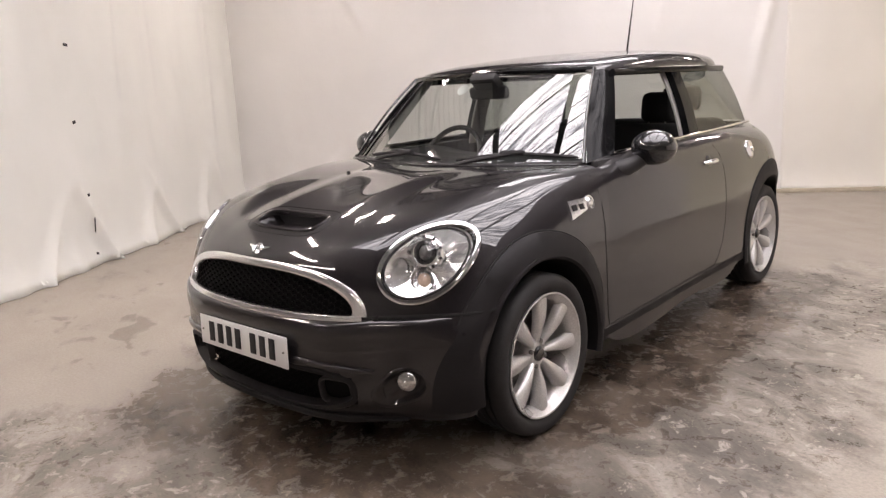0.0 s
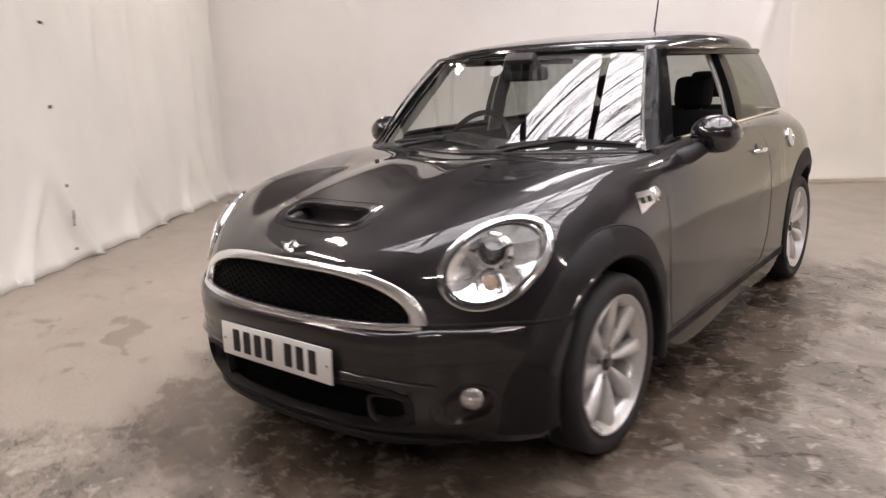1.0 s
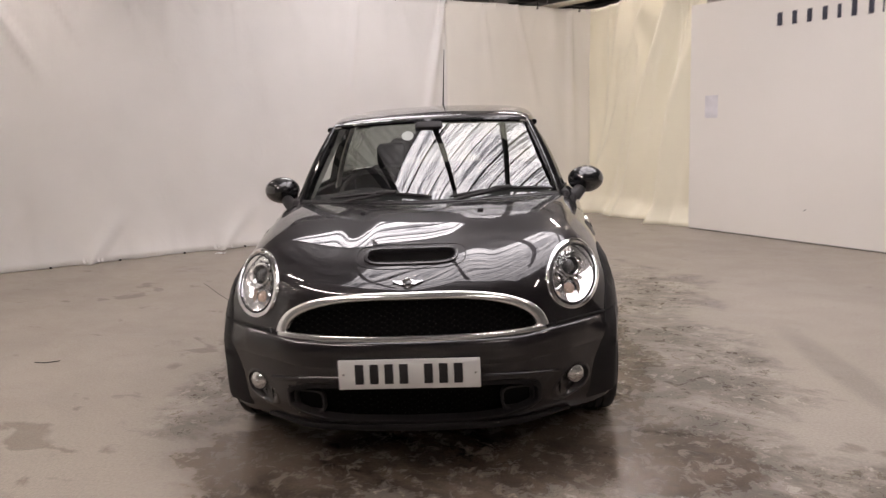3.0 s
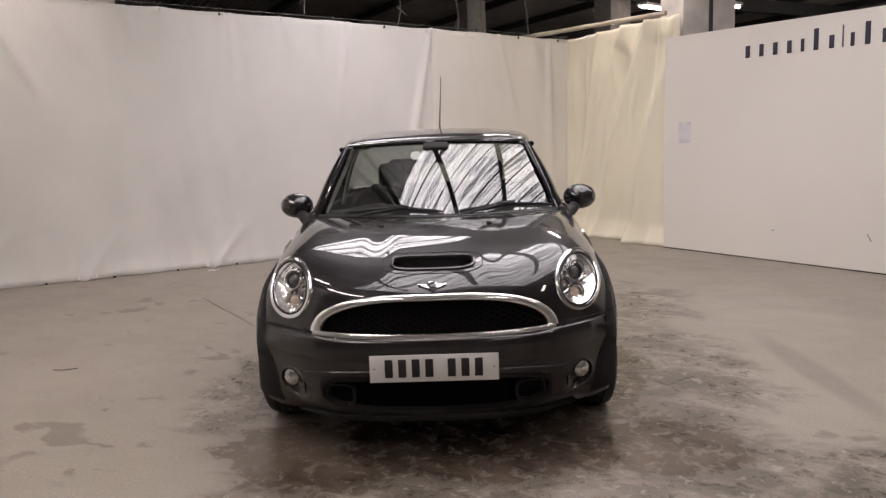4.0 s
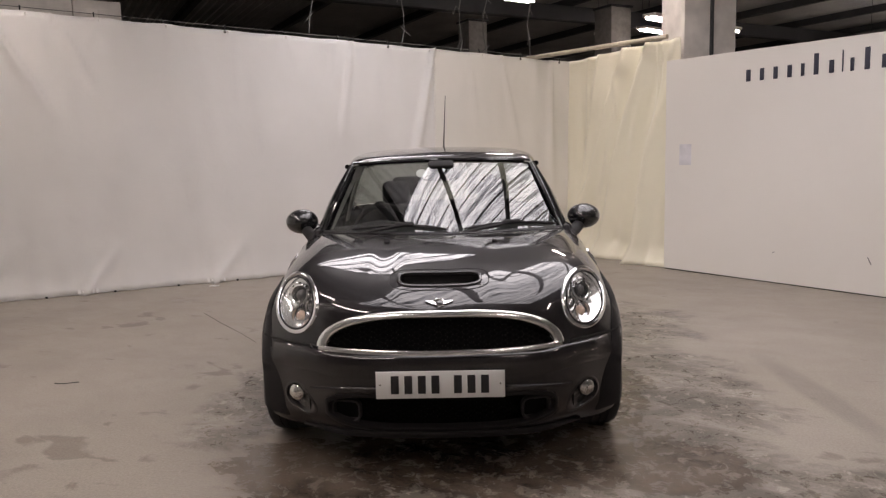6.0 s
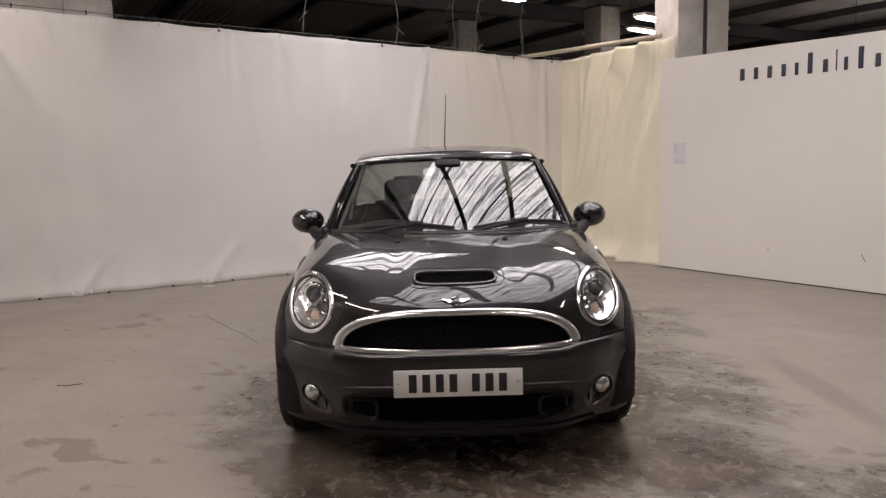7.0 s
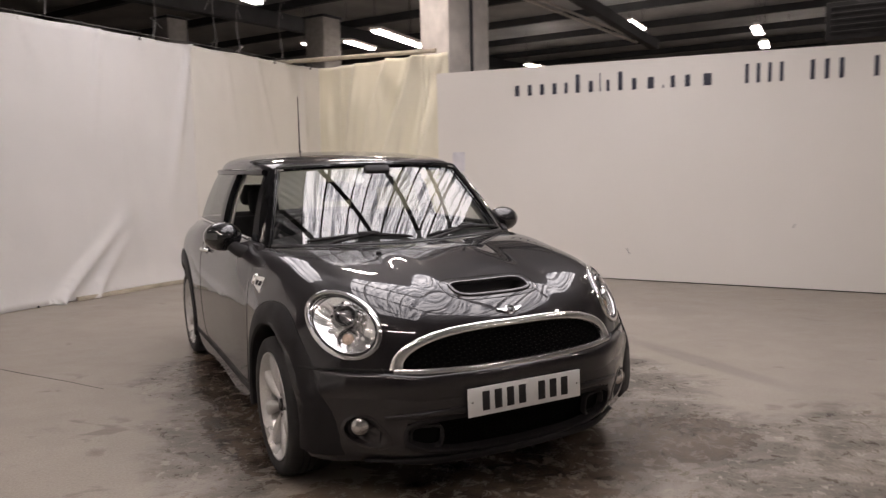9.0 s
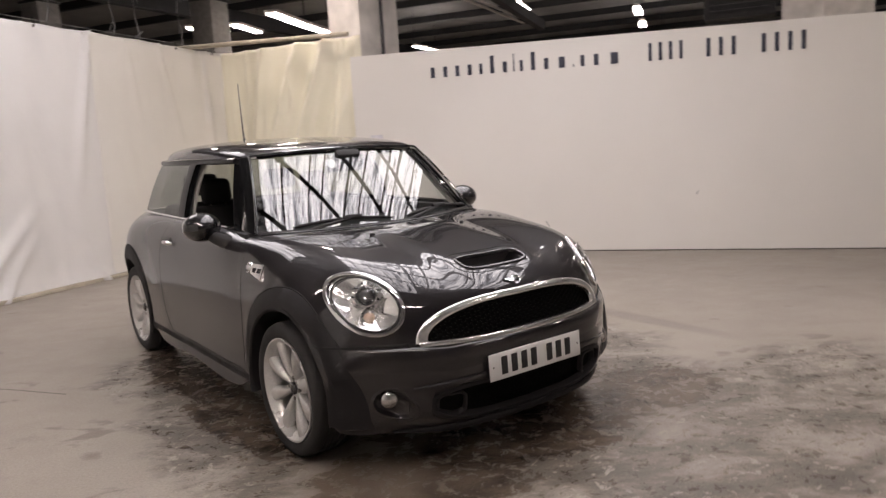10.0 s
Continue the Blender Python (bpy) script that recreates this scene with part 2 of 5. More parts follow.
MESH = principled("black_grille_mesh", (0.004,) * 3, 0.55)[0]
MESH.node_tree.nodes["Principled BSDF"].inputs["Specular IOR Level"].default_value = 0.13
DEEP = principled("deep_black_mesh", (0.004, 0.004, 0.004), 0.7)[0]
DEEP.node_tree.nodes["Principled BSDF"].inputs["Specular IOR Level"].default_value = 0.1
PROJECTOR = principled("projector_glass", (0.12, 0.12, 0.125), 0.05, 0.3, 1.0)[0]
CLOTH = varied("dark_seat_cloth", (0.016, 0.016, 0.017), 0.85, 0, 0.3, 15, 300, 0.3)
LINING = varied("grey_pillar_lining", (0.36, 0.35, 0.33), 0.8, 0, 0.08, 10, 250, 0.1)
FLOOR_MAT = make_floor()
SHEET_WHITE = make_sheet("white_coated_sheet", (0.775, 0.758, 0.74))
SHEET_WEST = make_sheet("warm_white_coated_sheet", (0.845, 0.845, 0.80))
# white sheet again, warm bounce from the cream curtain put into its colour
SHEET_BOUNCE_TINTED = make_sheet("bounce_tinted_sheet", (0.79, 0.765, 0.715))
SHEET_CREAM = make_sheet("cream_coated_sheet", (0.91, 0.86, 0.695), 0.2)
BOARD = make_board()
NOTICE = varied("pale_paper", (0.70, 0.68, 0.70), 0.6, 0, 0.03, 5, 9, 0.0)
LETTER = principled("dark_blue_grey_vinyl", (0.035, 0.036, 0.055), 0.5)[0]
# column concrete darkened in colour for the dim back of the hall
DIM_CONCRETE = varied("dimmed_column_concrete", (0.24, 0.225, 0.21), 0.8, 0, 0.15, 1.5, 12, 0.05)
CONCRETE = varied("painted_concrete_column", (0.68, 0.64, 0.60), 0.75, 0, 0.04, 1.5, 5, 0.02)
GREY_BOARD = varied("grey_painted_board", (0.34, 0.33, 0.315), 0.6, 0, 0.10, 0.8, 30, 0.03)
PEARL = principled("fog_lamp_bowl", (0.66, 0.65, 0.64), 0.16, 0.95)[0]
DARK_STEEL = varied("dark_painted_steel", (0.035, 0.035, 0.037), 0.6, 0.2, 0.3, 3, 90, 0.1)
ROOF_SHEET = varied("grey_corrugated_sheet", (0.36, 0.355, 0.35), 0.6, 0.0, 0.2, 1.2, 60, 0.1)
HALL = varied("dim_hall_wall", (0.10, 0.092, 0.085), 0.85, 0, 0.2, 0.7, 40, 0.1)
WOOD = varied("pale_timber_rail", (0.5, 0.44, 0.35), 0.6, 0, 0.15, 6, 80, 0.15)
CABLE = principled("cable", (0.18, 0.175, 0.17), 0.6)[0]
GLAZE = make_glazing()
TUBE_MAT = make_emit("fluorescent_tube", (1.0, 0.97, 0.92), TUBE)


# ---- mesh helpers ----
def data(name, verts, faces, material, smooth=True):
    me = bpy.data.meshes.new(name)
    me.from_pydata([tuple(map(float, v)) for v in verts], [], [tuple(map(int, f)) for f in faces])
    me.validate()
    me.materials.append(material)
    if smooth:
        me.polygons.foreach_set("use_smooth", [True] * len(me.polygons))
    return me


def thing(name, label, category, group="", kind="", place=None):
    ob = new(name)
    ob.empty_display_size = 0.1
    if place is not None:
        ob.matrix_basis = place
    return tagged(ob, label, category, group, kind)


def part(name, bm, material, parent=None, label="", smooth=True):
    me = bpy.data.meshes.new(name)
    bm.to_mesh(me)
    bm.free()
    me.materials.append(material)
    if smooth:
        me.polygons.foreach_set("use_smooth", [True] * len(me.polygons))
        me.set_sharp_from_angle(angle=radians(38))
    ob = new(name, me)
    ob.parent = parent
    return tagged(ob, label)


def shape(name, verts, faces, material, parent=None, label="", smooth=True, sharp=38):
    me = data(name, verts, faces, material, smooth)
    if smooth and sharp:
        me.set_sharp_from_angle(angle=radians(sharp))
    ob = new(name, me)
    ob.parent = parent
    return tagged(ob, label)


def box_bm(sx, sy, sz, m=None, bevel=0.0, segments=2, bm=None):
    bm = bm or bmesh.new()
    made = bmesh.ops.create_cube(bm, size=1.0, matrix=(m or Matrix()) @ Matrix.Diagonal((sx, sy, sz, 1)))
    if bevel:
        edges = list({e for v in made["verts"] for e in v.link_edges})
        bmesh.ops.bevel(bm, geom=edges, offset=bevel, segments=segments, affect="EDGES", profile=0.5)
    return bm


def cyl_bm(r1, r2, h, m=None, n=32, bm=None):
    bm = bm or bmesh.new()
    bmesh.ops.create_cone(bm, cap_ends=True, segments=n, radius1=r1, radius2=r2, depth=h, matrix=m or Matrix())
    return bm


def ball_bm(m, n=24, bm=None):
    bm = bm or bmesh.new()
    bmesh.ops.create_uvsphere(bm, u_segments=n, v_segments=n // 2, radius=1.0, matrix=m)
    return bm


def lathe(profile, n=64, m=None, closed=False):
    """Turns (radius, height) round the z axis."""
    verts, faces, k = [], [], len(profile)
    for i in range(n):
        a = 2 * math.pi * i / n
        verts += [Vector((r * math.cos(a), r * math.sin(a), h)) for r, h in profile]
    for i in range(n):
        for j in range(k if closed else k - 1):
            a, b = i * k + j, i * k + (j + 1) % k
            c, d = ((i + 1) % n) * k + (j + 1) % k, ((i + 1) % n) * k + j
            faces.append((a, d, c, b))
    if m is not None:
        verts = [m @ v for v in verts]
    return verts, faces


def tube(points, radius, n=8, closed=False, taper=None):
    """A round bar along points."""
    pts = [Vector(p) for p in points]
    verts, faces = [], []
    up = Vector((0, 0, 1))
    for i, p in enumerate(pts):
        a = pts[i - 1] if i or closed else p
        b = pts[(i + 1) % len(pts)] if i + 1 < len(pts) or closed else p
        d = (b - a).normalized()
        s = d.cross(up)
        s = (s if s.length > 1e-3 else d.cross(Vector((1, 0, 0)))).normalized()
        t = s.cross(d)
        r = radius * (taper[i] if taper else 1)
        verts += [p + r * (math.cos(2 * math.pi * q / n) * s + math.sin(2 * math.pi * q / n) * t) for q in range(n)]
    rows = len(pts) if closed else len(pts) - 1
    for i in range(rows):
        for q in range(n):
            a, b = i * n + q, i * n + (q + 1) % n
            c, d = ((i + 1) % len(pts)) * n + (q + 1) % n, ((i + 1) % len(pts)) * n + q
            faces.append((a, b, c, d))
    if not closed:
        faces += [tuple(range(n))[::-1], tuple(range((len(pts) - 1) * n, len(pts) * n))]
    return verts, faces


def sheet(grid, closed_u=False):
    """Quads over a grid of points [row][column]."""
    rows, cols = len(grid), len(grid[0])
    verts = [p for row in grid for p in row]
    faces = []
    for i in range(rows if closed_u else rows - 1):
        for j in range(cols - 1):
            k = (i + 1) % rows
            faces.append((i * cols + j, k * cols + j, k * cols + j + 1, i * cols + j + 1))
    return verts, faces


def join(*meshes):
    verts, faces = [], []
    for v, f in meshes:
        faces += [tuple(i + len(verts) for i in q) for q in f]
        verts += list(v)
    return verts, faces


def solid(grid, thick):
    """A sheet with thickness, pushed back along its own normals."""
    g = np.array([[tuple(p) for p in row] for row in grid], float)
    du, dv = np.gradient(g, axis=0), np.gradient(g, axis=1)
    n = np.cross(du, dv)
    n /= np.linalg.norm(n, axis=2, keepdims=True) + 1e-12
    back = g - n * thick
    rows, cols = g.shape[:2]
    verts, faces = join(sheet(g.tolist()), sheet(back[:, ::-1].tolist()))
    rim = [(i, 0) for i in range(rows)] + [(rows - 1, j) for j in range(1, cols)] + [(i, cols - 1) for i in range(rows - 2, -1, -1)] + [(0, j) for j in range(cols - 2, 0, -1)]
    for (i, j), (k, l) in zip(rim, rim[1:] + rim[:1]):
        a, b = i * cols + j, k * cols + l
        c, d = rows * cols + k * cols + cols - 1 - l, rows * cols + i * cols + cols - 1 - j
        faces.append((b, a, d, c))
    return verts, faces


def spline(points, per, mirror=False):
    """A smooth cubic curve close to rows of values, per steps to each span; mirror: the first row lies on the plane x = 0."""
    p = np.asarray(points, float)
    flip = np.array([-1.0, 1.0, 1.0])

    def ends(q):
        first = q[1:2] * flip if mirror else 2 * q[:1] - q[1:2]
        return np.concatenate([first, q, 2 * q[-1:] - q[-2:-1]])

    q = p.copy()
    for _ in range(5):
        e = ends(q)
        q = q + p - (e[:-2] + 4 * e[1:-1] + e[2:]) / 6
    e, out = ends(q), []
    for i in range(len(p) - 1):
        a, b, c, d = e[i : i + 4]
        for t in np.arange(per + (i == len(p) - 2)) / per:
            out.append(((1 - t) ** 3 * a + (3 * t**3 - 6 * t**2 + 4) * b + (-3 * t**3 + 3 * t**2 + 3 * t + 1) * c + t**3 * d) / 6)
    return np.array(out)


def patch(control, per_row, per_col, mirror=False):
    g = spline(control, per_row)
    return np.swapaxes(spline(np.swapaxes(g, 0, 1), per_col, mirror), 0, 1)


# ---- the bay: floor, hung sheets, board wall ----
def lerp(a, b, t):
    return tuple(x + (y - x) * t for x, y in zip(a, b))


def hung_sheet(name, p, q, top, material, label, fold, columns=220, rows=44, flare=0.05, thick=0.004, span=(0.0, 1.0)):
    """A sheet hung between two floor points, with tops (at p, at q); fold(s, h) pushes it along its normal; span: the share of the line that it covers."""
    d = Vector((q[0] - p[0], q[1] - p[1], 0))
    long = d.length
    d.normalize()
    n = Vector((d.y, -d.x, 0))
    grid = []
    for i in range(columns + 1):
        s = long * (span[0] + (span[1] - span[0]) * i / columns)
        base = Vector((p[0], p[1], 0)) + d * s
        height = top[0] + (top[1] - top[0]) * s / long
        sag = 0.004 * (1 - math.cos(2 * math.pi * s / 0.655))
        row = []
        for j in range(rows + 1):
            h = j / rows
            push = fold(s, h) + flare * max(0.0, 1 - h / 0.10) ** 2
            row.append(base + n * push + Vector((0, 0, 0.004 + h * (height - 0.004 - sag))))
        grid.append(row)
    v, f = solid(grid, thick)
    ob = shape(name, v, f, material, sharp=0)
    return tagged(ob, label, "curtain", kind="structure")


def taut(seed, depth=0.035, period=0.60, pleats=(), hems=()):
    """A stretched sheet: slow waves, pulls below the hooks, a restless hem; pleats of (at, lean, length, depth) from the top, hems likewise from the floor."""

    pulls = [(0.62 + 0.67 + 0.655 * k, (0.6, 0.5, -0.4, 0.35)[k % 4], 0.25 + 0.2 * (k % 3), 0.014) for k in range(12)]

    def fold(s, h):
        w = noise.noise(Vector((s * 0.9, h * 0.6, seed))) * depth * 1.6
        w += noise.noise(Vector((s * 2.7, h * 0.8, seed + 7))) * depth * 0.6
        w += noise.noise(Vector((s * 5.0 + 2 * h, h * 3.0, seed + 3))) * depth * 0.22
        k = (s / period) % 1.0 - 0.5
        w += 0.016 * max(0.0, h - 0.72) * 3.5 * math.exp(-((k / 0.12) ** 2))
        for at, lean, length, deep in list(pleats) + pulls:
            fall = (1 - h) * 2.7
            if fall < length:
                x = (s - at - lean * fall) / (0.014 + 0.04 * fall)
                w += deep * math.exp(-x * x) * (1 - fall / length) ** 0.7
        for at, lean, length, deep in hems:
            up = h * 2.7
            if up < length:
                x = (s - at - lean * up) / (0.05 + 0.05 * up)
                w += deep * math.exp(-x * x) * (1 - up / length) ** 0.8
        hem = max(0.0, 1 - h / 0.16)
        w += hem * (0.05 * noise.noise(Vector((s * 2.2, seed, 3))) + 0.05 * max(0.0, noise.noise(Vector((s * 4.5, seed, 8)))))
        return w

    return fold


def draped(seed, depth=0.25):
    """Loose uneven folds that lean and fade towards the hem."""
    lines = [(0.2, 0.5, 0.1), (1.0, 0.7, -0.5), (1.62, 1.2, -0.95), (2.08, 1.1, -0.9), (2.5, 1.0, -0.55)]
    gathers = [(0.08, 0.10), (0.62, -0.12), (1.42, -0.16), (1.5, 0.10), (2.2, -0.12), (2.26, 0.06)]

    def fold(s, h):
        w, fall = 0.0, 1 - h
        for at, size, lean in lines:
            x = (s - at - lean * fall - 0.04 * noise.noise(Vector((h * 2.5, at * 9, seed)))) / (0.11 + 0.10 * fall * size)
            w += depth * size * math.exp(-abs(x) ** 1.6) * (0.35 + 0.65 * math.sin(math.pi * min(1, 0.25 + 0.75 * fall) * 0.5))
            y = (x - 0.9 - 0.5 * fall) / 0.42
            w += depth * 0.22 * size * math.exp(-y * y) * min(1.0, 3 * fall)
        for at, lean in gathers:
            x = (s - at - lean * fall) / (0.02 + 0.10 * fall)
            w += 0.035 * math.exp(-abs(x) ** 1.4) * max(0.0, 1 - 0.7 * fall)
        w *= min(1.0, max(0.0, (2.54 - s) / 0.35))
        hem = max(0.0, 1 - h / 0.09)
        w += hem * (0.06 + 0.10 * noise.noise(Vector((s * 3.1, seed, 2.0)))) * min(1.0, max(0.0, (2.54 - s) / 0.2))
        return w + 0.05 * noise.noise(Vector((s * 1.6, h * 1.2, seed))) + 0.014 * noise.noise(Vector((s * 7, h * 5, seed)))

    return fold


WEST_FOLD = taut(11.0, 0.05, 0.6, [(1.2, 0.1, 2.6, 0.05), (2.9, -0.12, 2.6, 0.03), (3.4, 0.05, 2.4, 0.02), (4.6, 0.0, 2.7, 0.05)], [(1.5, 0.7, 0.7, 0.07), (2.35, -0.5, 0.9, 0.09), (2.9, 0.5, 0.5, 0.06), (3.5, -0.7, 0.8, 0.08), (4.1, 0.5, 0.6, 0.07), (4.7, -0.4, 0.9, 0.08), (5.3, 0.6, 0.7, 0.07)])
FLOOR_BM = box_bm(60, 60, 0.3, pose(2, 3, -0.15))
tagged(part("floor", FLOOR_BM, FLOOR_MAT, smooth=False), "worn stained concrete floor, dark patches of damp and painted car shade", "floor", kind="structure")
NORTH_FOLD = taut(2.0, 0.035, 0.60, [(1.6, 0.55, 1.0, 0.085), (2.2, 0.5, 0.7, 0.06), (2.9, 0.3, 0.5, 0.03), (4.0, 0.0, 0.8, 0.025), (5.38, -0.15, 1.2, 0.045), (6.47, -0.2, 1.9, 0.085), (7.0, 0.12, 1.0, 0.03), (7.5, 0.25, 1.4, 0.04), (8.35, 0.0, 2.6, 0.06)], [(4.72, 1.05, 0.9, 0.13), (5.1, 0.75, 0.7, 0.08), (2.3, 0.8, 0.5, 0.09), (1.2, 0.9, 0.6, 0.09), (3.6, 0.9, 0.5, 0.08), (6.3, -0.5, 0.6, 0.06)])
for name, span, material, label in (("wall_north_1", (0.0, 0.7315), SHEET_WHITE, "taut white coated sheet hung from hooks as backdrop"), ("wall_north_2", (0.728, 1.0), SHEET_BOUNCE_TINTED, "taut white coated sheet, warm bounce off the curtain put into its colour")):
    hung_sheet(name, (-5.82, 2.855), (1.95, 7.184), (2.91, 2.645), material, label, NORTH_FOLD if material is SHEET_WHITE else lambda s, h: NORTH_FOLD(s, h) + 0.006, round(260 * (span[1] - span[0])), 44, span=span)
hung_sheet("wall_west", (-2.58, -1.40), (-5.62, 3.33), (3.0, 2.95), SHEET_WEST, "white coated sheet wall with small tears", WEST_FOLD)
hung_sheet("wall_corner", (1.74, 7.286), (2.655, 4.916), (2.66, 2.62), SHEET_CREAM, "cream coated curtain hanging in deep folds", draped(5.0), 200, 56)

# board wall, its top falls slightly along its length
PA, PB = Vector((2.5, 4.93, 0)), Vector((5.75, 0.24, 0))
PD = (PB - PA).normalized()
PN = Vector((PD.y, -PD.x, 0))
PLEN = (PB - PA).length
bv = []
for s, top in ((0, 2.36), (PLEN, 2.283)):
    for off in (0, -0.09):
        for z in (0.012, top):
            bv.append(PA + PD * s + PN * off + Vector((0, 0, z)))
wall_board = shape("wall_east", bv, [(0, 1, 5, 4), (2, 6, 7, 3), (1, 3, 7, 5), (0, 4, 6, 2), (0, 2, 3, 1), (4, 5, 7, 6)], BOARD, None, "", False)
tagged(wall_board, "smooth white painted board wall with dark lettering", "wall", kind="structure")
# black strip put in for the dark gap at the wall's foot
gap_strip = box_bm(PLEN, 0.07, 0.013, Matrix.Translation(PA + PD * PLEN / 2 - PN * 0.048 + Vector((0, 0, 0.0065))) @ Matrix.Rotation(math.atan2(PD.y, PD.x), 4, "Z"), 0.003)
tagged(part("baseboard", gap_strip, BLACK, None), "thin dark strip standing for the shaded gap under the board wall", "baseboard", kind="structure")


def on_board(s, z, out=0.0):
    return PA + PD * s + PN * out + Vector((0, 0, z))


BOARD_TURN = Matrix((PD, Vector((0, 0, 1)), PN)).transposed().to_4x4()


def sign_mark(name, s, z, width, height, parent, bevel=0.004):
    bm = box_bm(width, height, 0.004, Matrix.Translation(on_board(s, z, 0.002)) @ BOARD_TURN, bevel)
    return part(name, bm, LETTER, parent)


# the sign: unlettered bars for the web name and the call number
sign = thing("wall_sign", "dark blue-grey raised sign strip of bars on white board", "sign", place=None)
widths = [0.13, 0.12, 0.12, 0.12, 0.09, 0.12, 0.12, 0.03, 0.09, 0.12, 0.12, 0.17, 0.03, 0.11, 0.13, 0.20]
tall = {5, 7, 9}
s_at, gap = 0.965, (3.175 - 0.965 - sum(widths)) / (len(widths) - 1)
for i, w in enumerate(widths):
    z0 = 2.032 - 0.016 * (s_at - 0.965) / 2.2
    hgt = 0.195 if i in tall else 0.03 if i == 12 else 0.118
    sign_mark("bar", s_at + w / 2, z0 + hgt / 2, w * 0.38, hgt, sign)
    s_at += w + gap
for a, b, count in ((3.39, 3.80, 4), (3.955, 4.315, 3), (4.475, 4.958, 4)):
    step = (b - a) / count
    for i in range(count):
        s_mid = a + step * (i + 0.5)
        sign_mark("bar", s_mid, 2.013 - 0.012 * (s_mid - 3.4) / 1.5 + 0.092, step * 0.32, 0.184, sign)

for s_at, z, wide, high, tilt in ((2.295, 0.318, 0.008, 0.075, 28), (1.362, 0.315, 0.03, 0.006, 20), (3.9, 0.62, 0.006, 0.05, -30)):
    bm = box_bm(wide, high, 0.002, Matrix.Translation(on_board(s_at, z, 0.001)) @ BOARD_TURN @ Matrix.Rotation(radians(tilt), 4, "Z"))
    tagged(part("scuff", bm, CABLE), "small grey scuff on the white board wall", "scuff", "board scuffs")
bm = box_bm(0.16, 0.23, 0.002, Matrix.Translation(on_board(0.275, 1.31, 0.001)) @ BOARD_TURN, 0.0)
tagged(part("paper_notice", bm, NOTICE), "blank pale paper notice stuck to the board wall", "notice")

# timber strip under the back sheet, floor joint, litter
NA, ND = Vector((-5.47, 3.05, 0)), (Vector((1.8, 7.1, 0)) - Vector((-5.47, 3.05, 0))).normalized()
NN = Vector((ND.y, -ND.x, 0))
strip_m = Matrix.Translation(NA + ND * 6.4 + NN * 0.075 + Vector((0, 0, 0.02))) @ Matrix.Rotation(math.atan2(ND.y, ND.x), 4, "Z")
tagged(part("baseboard_north", box_bm(3.8, 0.05, 0.04, strip_m, 0.004), WOOD), "low dull timber batten along the sheet foot", "baseboard", kind="structure")
for s in np.arange(0.9, 8.0, 0.64):
    t_ob = thing("hem_tie", "small dark tie at the hem of the sheet", "tie", "hem ties")
    part("knot", box_bm(0.022, 0.02, 0.02, Matrix.Translation(NA + ND * s + NN * 0.085 + Vector((0, 0, 0.012))) @ Matrix.Rotation(s * 2, 4, "Z"), 0.005), BLACK, t_ob)

# worn eyelets and a tear of the west sheet
WA, WD = Vector((-2.58, -1.40, 0)), (Vector((-5.62, 3.33, 0)) - Vector((-2.58, -1.40, 0))).normalized()
WN = Vector((WD.y, -WD.x, 0))
for z, hgt, wid in ((1.712, 0.022, 0.05), (1.134, 0.024, 0.035), (0.565, 0.022, 0.04), (0.345, 0.16, 0.012), (0.09, 0.02, 0.03)):
    s_at = 2.155 + 0.02 * math.sin(z * 9)
    spot = WA + WD * s_at + WN * (WEST_FOLD(s_at, z / 2.96) + 0.05 * max(0.0, 1 - z / 0.296) ** 2 + 0.003) + Vector((0, 0, z))
    bm = box_bm(wid, 0.006, hgt, Matrix.Translation(spot) @ Matrix.Rotation(math.atan2(WD.y, WD.x), 4, "Z") @ Matrix.Rotation(0.3 * math.sin(z * 20), 4, "Y"), 0.0025)
    mark = part("tear_mark", bm, BLACK)
    tagged(mark, "small dark tear in the white sheet", "tear", "sheet tears")

# joint in the floor and litter on it
v, f = tube([(-2.175, 2.842, -0.001), (-1.9, 2.43, 0.0), (-1.62, 2.04, -0.0005), (-1.422, 1.735, -0.001)], 0.0026, 6)
tagged(shape("floor_crack", v, f, BLACK), "thin dark crack in the concrete floor", "crack", kind="structure")
v, f = tube([(-2.40, 0.766, 0.004), (-2.33, 0.752, 0.005), (-2.26, 0.79, 0.003)], 0.0025, 6)
tagged(shape("twig", v, f, BLACK), "thin dark twig lying on the concrete floor", "litter")
v, f = solid([[Vector((-2.56 + 0.05 * a, 4.31 + 0.035 * b, 0.004 + 0.006 * math.sin(a * 5 + b * 3))) for b in np.linspace(-1, 1, 5)] for a in np.linspace(-1, 1, 5)], -0.001)
tagged(shape("paper_scrap", v, f, PLATE), "crumpled white paper scrap on the floor", "litter")


# ---- the car ----
from mathutils.bvhtree import BVHTree

car = thing("car", "dark grey metallic three-door hatchback with chrome grille", "car")

